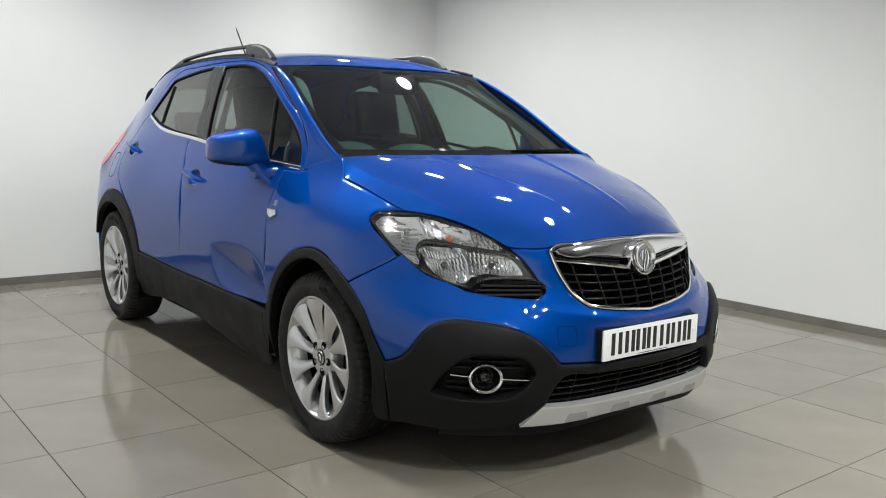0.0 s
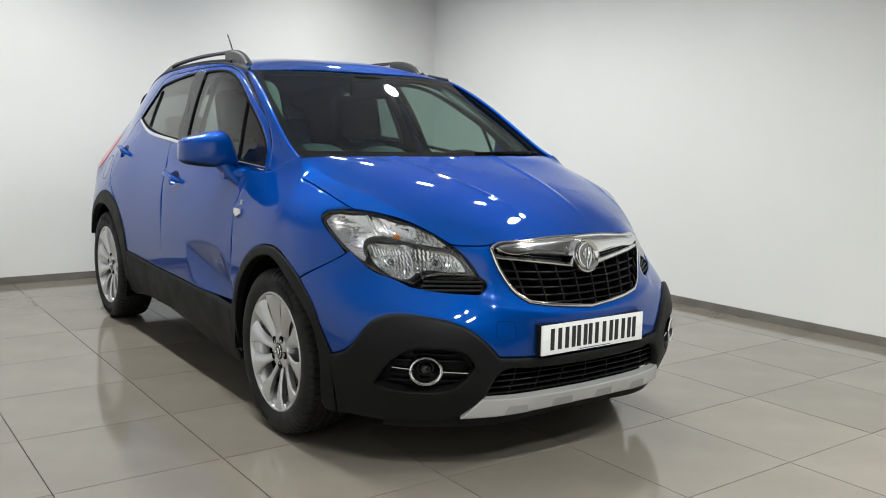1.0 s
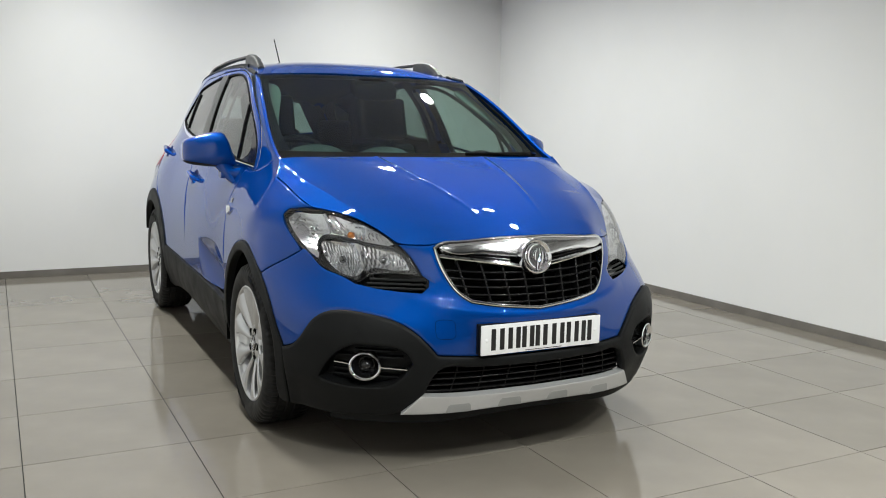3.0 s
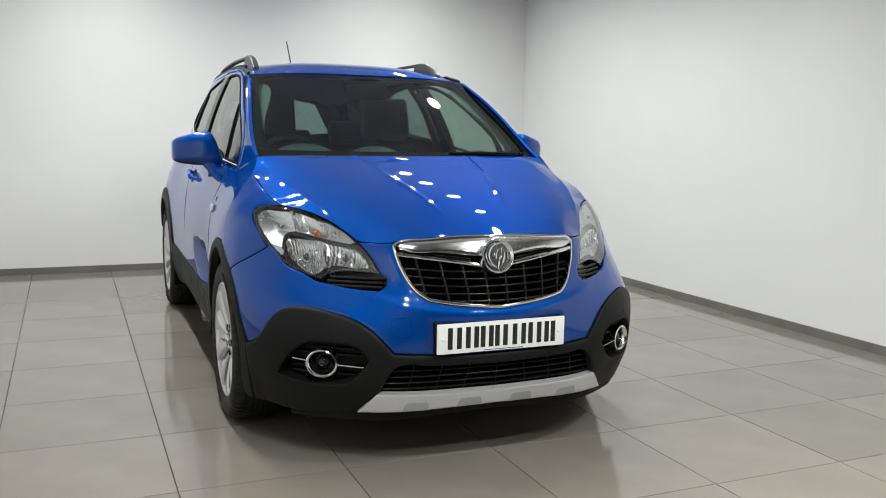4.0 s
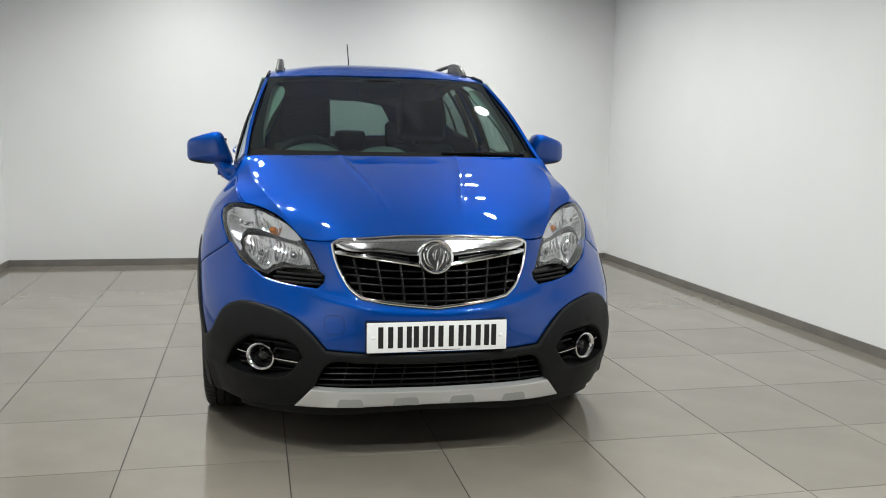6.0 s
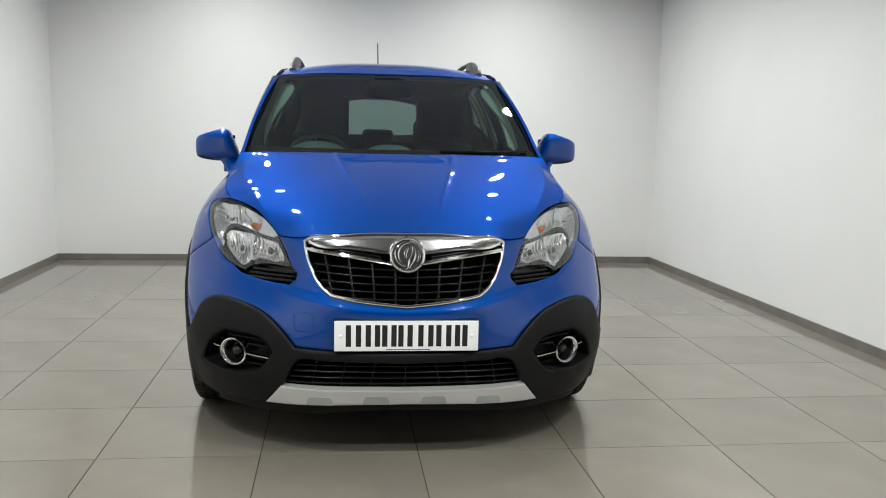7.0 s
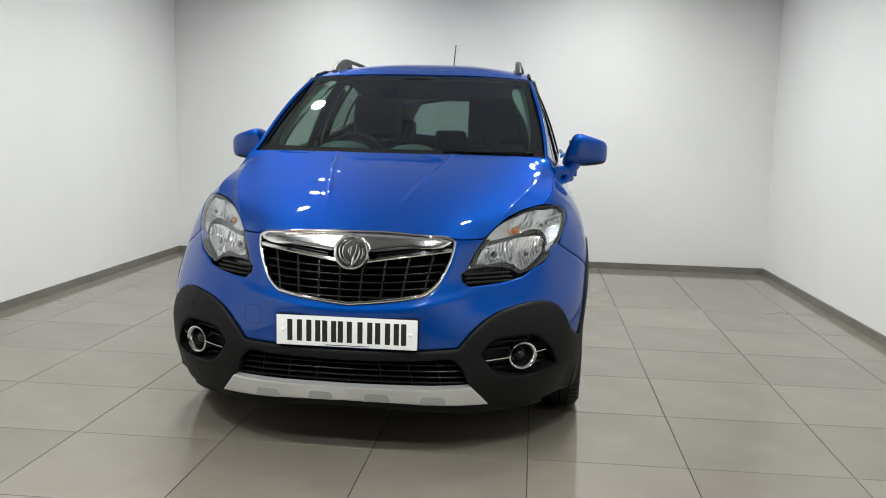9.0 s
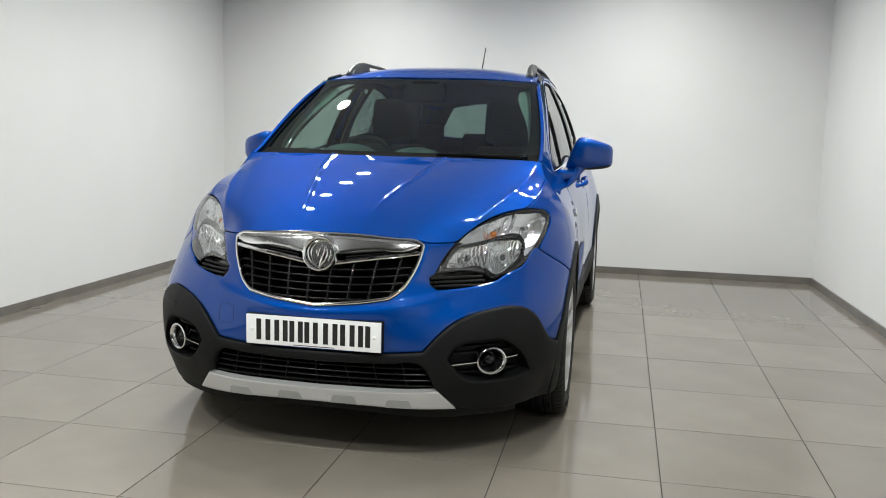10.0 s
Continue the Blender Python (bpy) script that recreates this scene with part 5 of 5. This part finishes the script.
def roof_rail(side):
    rail = empty("roof_rail", car, "dark grey roof rail on two moulded feet")
    part("bar", skin([rail_section(y, 0.015, float(RAIL_TOP(y)) - 0.017, float(RAIL_TOP(y))) for y in np.linspace(1.30, 2.32, 40)], side), RAIL, rail, "dark grey rail bar")
    part("base", skin([rail_section(y, 0.026, roof_at(0.52, y) - 0.012, roof_at(0.52, y) + 0.012) for y in np.linspace(1.25, 2.36, 36)], side), PLASTIC, rail, "black base strip below the rail bar")
    for y0, y1 in ((1.045, 1.35), (2.23, 2.60)):
        part("foot", skin([rail_section(y, 0.018, roof_at(0.53, y) - 0.020, float(RAIL_TOP(y)) + 0.001) for y in np.linspace(y0, y1, 16)], side), RAIL, rail, "dark moulded rail foot")


for side in SIDES:
    door_mirror(side)
    handle(side, 2.725, 0.950, 0.028, (2.83, 0.963))
    handle(side, 3.77, 1.055, 0.028, (3.875, 1.068))
    lampline = [(1.853, 0.866), (1.862, 0.886), (1.935, 0.886), (1.926, 0.862), (1.893, 0.848)]
    part("side_repeater", sheet(outline(*[[p] for p in lampline], step=0.008), off=0.010, lip=0.012, gap=0, soft=0.004, step=0.012, side=side), SPARKLE, car, "small clear side indicator")
    small_letters("SE", 0.032, surface_pose(1.885, 0.903, 0.001, side), CHROME, car, "trim_letters", "small chrome letters SE")
    tail_lamp = outline([(4.42, 1.06), (4.45, 1.13), (4.52, 1.165)], [(4.60, 1.15), (4.66, 1.02)], [(4.63, 0.92), (4.53, 0.945)], step=0.02)
    part("tail_lamp", sheet(tail_lamp, off=0.003, lip=0.02, gap=0, soft=0.004, step=0.03, side=side), RED_LENS, car, "red tail lamp")
    # fuel flap on one flank
    if side < 0:
        flap = [(4.20 + 0.095 * math.copysign(abs(math.cos(a)) ** 0.7, math.cos(a)), 0.955 + 0.075 * math.copysign(abs(math.sin(a)) ** 0.7, math.sin(a))) for a in np.linspace(0, 2 * math.pi, 41)]
        part("fuel_flap", ribbon(flap, 0.004, off=0.0005, depth=0.004, crown=0.0, side=side), MATT_BLACK, car, "thin gap round the fuel flap")
    # dark spoiler end beside the rear window
    bm = bmesh.new()
    tube(bm, [(side * x, y, z) for x, y, z in ((0.498, 3.02, 1.345), (0.486, 3.03, 1.375), (0.466, 3.04, 1.412), (0.440, 3.05, 1.445))], [0.005, 0.009, 0.010, 0.005], 10, flat=1.4)
    part("spoiler_end", bm, GLOSS_BLACK, car, "dark spoiler end beside the rear window")
    roof_rail(side)
    bm = bmesh.new()
    for y0, y1, w in ((0.885, 1.07, 0.020), (1.07, 2.92, 0.007)):
        line = [(y + 1.48, float(ROOF_Z(y)) + 0.002) for y in np.linspace(y0, y1, 30)]
        ribbon(line, w, off=0.002, depth=0.01, crown=0.001, side=side, bm=bm)
    part("roof_moulding", bm, PLASTIC, car, "dark moulding along the roof edge")

# aerial
aerial = empty("aerial", car, "short black roof aerial")
bm = bmesh.new()
tube(bm, [(0, 2.47, 1.592), (0, 2.485, 1.625)], [0.024, 0.010], 12)
part("base", bm, MATT_BLACK, aerial)
bm = bmesh.new()
tube(bm, [(0, 2.484, 1.622), (0, 2.67, 1.853)], [0.0045, 0.0035], 8)
part("rod", bm, MATT_BLACK, aerial)

# wipers
for side, u0, u1 in ((1, 0.90, 0.50), (-1, -0.02, -0.62)):
    low = 0.012 if side > 0 else -0.035
    wiper = empty("wiper", car, "black windscreen wiper at rest")
    bm = bmesh.new()
    tube(bm, [ws_place(u0 + (u1 - u0) * v, low + 0.030 * v, 0.012) for v in np.linspace(0, 1, 14)], 0.006, 6, flat=1.2)
    part("arm", bm, MATT_BLACK, wiper)
    bm = bmesh.new()
    tube(bm, [ws_place(u0 + 0.03 + (u1 - 0.22 - u0) * v, low + 0.024 + 0.012 * v, 0.008) for v in np.linspace(0.1, 1, 14)], 0.005, 6, flat=1.4)
    part("blade", bm, MATT_BLACK, wiper)
    p = ws_place(u0, low + 0.006, 0.012)
    bm = bmesh.new()
    tube(bm, [(p[0], p[1], p[2] - 0.02), (p[0], p[1] - 0.006, p[2] + 0.012)], 0.014, 10)
    part("pivot", bm, GLOSS_BLACK, wiper)

# ---- cabin ----
cabin = empty("cabin", car, "dark cloth cabin with grey pillar trims")
bm = bmesh.new()
box(bm, -0.70, 0.70, 0.35, 3.0, 0.30, 0.36)
box(bm, -0.74, 0.74, 0.40, 0.46, 0.30, 0.95)
box(bm, -0.70, 0.70, 2.95, 3.02, 0.34, 1.08)
part("floor_pan", bm, MATT_BLACK, cabin, "dark cabin floor")
bm = bmesh.new()
rows = []
for u in np.linspace(-1, 1, 25):
    p = ws_place(u * 0.985, 0.01)
    hump = 0.035 * math.exp(-((u + 0.50) / 0.2) ** 2) + 0.02 * math.exp(-((u) / 0.2) ** 2)
    rows.append([bm.verts.new(q) for q in ((p[0], p[1] + 0.01, p[2] - 0.030), (p[0] * 0.98, 0.42, 1.070), (p[0] * 0.98, 0.60, 1.075 + hump), (p[0] * 0.98, 0.72, 1.055 + hump), (p[0] * 0.98, 0.76, 1.00), (p[0] * 0.98, 0.70, 0.70))])
for a, b in zip(rows, rows[1:]):
    for i in range(5):
        bm.faces.new((a[i], a[i + 1], b[i + 1], b[i]))
part("dashboard", bm, DASH, cabin, "dark moulded dashboard", 60)
for x, w in ((-0.37, 0.15), (0.0, 0.13)):
    bm = bmesh.new()
    bmesh.ops.create_uvsphere(bm, u_segments=24, v_segments=12, radius=1.0, matrix=Matrix.Translation((x, 0.60, 1.105)) @ Matrix.Diagonal((w, 0.13, 0.062 if x < 0 else 0.052, 1)))
    part("dash_pod", bm, POD, cabin, "light grey rounded dash pod")
wheel_at = pose(-0.37, 0.86, 1.03, 65, 0, 0)
bm = bmesh.new()
tube(bm, [wheel_at @ Vector((0.182 * math.cos(a), 0.182 * math.sin(a), 0)) for a in np.linspace(0, 2 * math.pi, 41)[:-1]], 0.015, 8, closed=True)
part("steering_wheel", bm, DASH, cabin, "dark steering wheel")
bm = bmesh.new()
for a in (0, 180, 270):
    e = wheel_at @ Vector((0.17 * math.cos(radians(a)), 0.17 * math.sin(radians(a)), 0))
    tube(bm, [wheel_at @ Vector((0, 0, -0.02)), e], 0.018, 6, flat=0.6)
bmesh.ops.create_uvsphere(bm, u_segments=16, v_segments=10, radius=1.0, matrix=wheel_at @ Matrix.Translation((0, 0, -0.02)) @ Matrix.Diagonal((0.07, 0.06, 0.03, 1)))
part("wheel_boss", bm, DASH, cabin)


def seat(x, y, wide, high, name, heads, rise=0.23):
    s = empty(name, car, "dark cloth seat with headrest")
    bm = bmesh.new()
    box(bm, x - wide, x + wide, y - 0.48, y + 0.05, 0.42, 0.62, 0.05, 3)
    part("cushion", bm, CLOTH, s)
    bm = bmesh.new()
    box(bm, x - wide, x + wide, -0.07, 0.07, 0.0, high, 0.05, 3)
    for v in bm.verts:
        v.co.x = x + (v.co.x - x) * (1.0 - 0.18 * max(0.0, v.co.z / high - 0.55) / 0.45)
    bm.transform(Matrix.Translation((0, y, 0.55)) @ Matrix.Rotation(radians(-17), 4, "X"))
    part("backrest", bm, CLOTH, s)
    for hx, hw, drop in heads:
        bm = bmesh.new()
        box(bm, hx - hw, hx + hw, -0.05, 0.05, high + 0.03 - drop, high + rise - drop, 0.032, 3)
        bm.transform(Matrix.Translation((0, y - 0.02, 0.55)) @ Matrix.Rotation(radians(-15), 4, "X"))
        part("headrest", bm, CLOTH, s)
        bm = bmesh.new()
        for dx in (-0.05, 0.05):
            tube(bm, [(hx + dx, 0, high - 0.02), (hx + dx, 0, high + 0.06)], 0.006, 6)
        bm.transform(Matrix.Translation((0, y - 0.01, 0.55)) @ Matrix.Rotation(radians(-15), 4, "X"))
        part("headrest_stem", bm, CHROME, s)


seat(-0.36, 1.34, 0.245, 0.62, "front_seat", ((-0.36, 0.150, 0),), 0.285)
seat(0.36, 1.34, 0.245, 0.62, "front_seat", ((0.36, 0.150, 0),), 0.285)
seat(0.0, 2.30, 0.62, 0.60, "rear_bench", ((-0.38, 0.12, 0.07), (0.0, 0.11, 0.14), (0.38, 0.12, 0.07)))
bm = bmesh.new()
superloft(bm, [(-0.115 + 0.23 * v, 0.735, 1.435, 0.012 + 0.012 * math.sin(math.pi * v), 0.030 + 0.012 * math.sin(math.pi * v) ** 0.5) for v in np.linspace(0, 1, 12)], 20)
part("rear_view_mirror", bm, MATT_BLACK, cabin, "dark rear-view mirror")
bm = bmesh.new()
superloft(bm, [(-0.105 + 0.21 * v, 0.785, 1.462, 0.045, 0.036 + 0.012 * math.sin(math.pi * v) ** 0.5) for v in np.linspace(0, 1, 10)], 20)
part("sensor_pod", bm, MATT_BLACK, cabin, "dark pod behind the windscreen top")
roof_in = loft(both([roof_mid0, roof_mid, roof_edge]), [-1, -0.55, 0, 0.55, 1], 16, 16)
bmesh.ops.translate(roof_in, verts=roof_in.verts[:], vec=(0, 0.02, -0.03))
part("headlining", roof_in, LINING_GREY, cabin, "grey headlining")
for side in SIDES:
    for line, w, label in ((run((2.97, 1.14), (2.98, 1.35), (3.0, 1.54), step=0.05), 0.11, "grey door pillar trim"), (run((4.26, 1.2), (4.22, 1.34), (4.12, 1.45), step=0.05), 0.12, "grey rear pillar trim")):
        part("pillar_trim", ribbon(line, w, off=-0.045, depth=0.01, crown=0.004, side=side), TRIM_GREY, cabin, label)
    trim_line = [(side * u, v) for u, v in outline([(0.888, 0.06), (0.893, 0.5), (0.885, 0.95)], [(0.965, 0.95)], [(0.97, 0.5), (0.955, 0.06)], step=0.05)]
    part("pillar_trim", sheet(trim_line if side > 0 else trim_line[::-1], place=ws_place, off=-0.035, lip=0.01, gap=0, soft=0, step=0.06), TRIM_GREY, cabin, "grey windscreen pillar trim")
    lining = outline([(1.9, 0.42), (3.5, 0.46)], [(3.7, 0.8), (3.95, 1.22)], [(3.6, 1.185), (2.9, 1.135), (2.1, 1.066)], [(1.9, 1.05)], step=0.06)
    part("door_lining", sheet(lining, off=-0.095, lip=0, gap=0, soft=0, step=0.1, side=side), DASH, cabin, "dark door lining")
    # inner linings of pillars, roof sides and door frames
    part("side_lining", sheet(side_line, off=-0.024, lip=0, gap=0.012, soft=0, step=0.08, side=side), DASH, cabin, "dark side lining")
    part("frame_lining", sheet(front_door_line, [FRONT_PANE], off=-0.085, lip=0, gap=0, soft=0, step=0.09, side=side), DASH, cabin, "dark door frame lining")
    part("frame_lining", sheet(rear_door_line, [REAR_PANE], off=-0.026, lip=0, gap=0, soft=0, step=0.09, side=side), DASH, cabin, "dark door frame lining")
    part("tail_lining", sheet(tail_lines, off=-0.03, lip=0, gap=0, soft=0, step=0.09, side=side), DASH, cabin, "dark tailgate lining")

# ---- floor tiles ----
tile_bm = bmesh.new()
box(tile_bm, 0, TILE_SIZE, 0, TILE_SIZE, -0.012, 0.0)
tile_mesh = bpy.data.meshes.new("tile")
tile_bm.to_mesh(tile_mesh)
tile_bm.free()
tile_mesh.materials.append(TILE)
for i in range(-3, 8):
    for j in range(-13, 9):
        ob = new("tile", tile_mesh)
        ob.parent = floor
        ob.matrix_world = LATTICE @ pose(i * TILE_PITCH + 0.0020, j * TILE_PITCH + 0.0020, random.uniform(-0.0002, 0.0002))
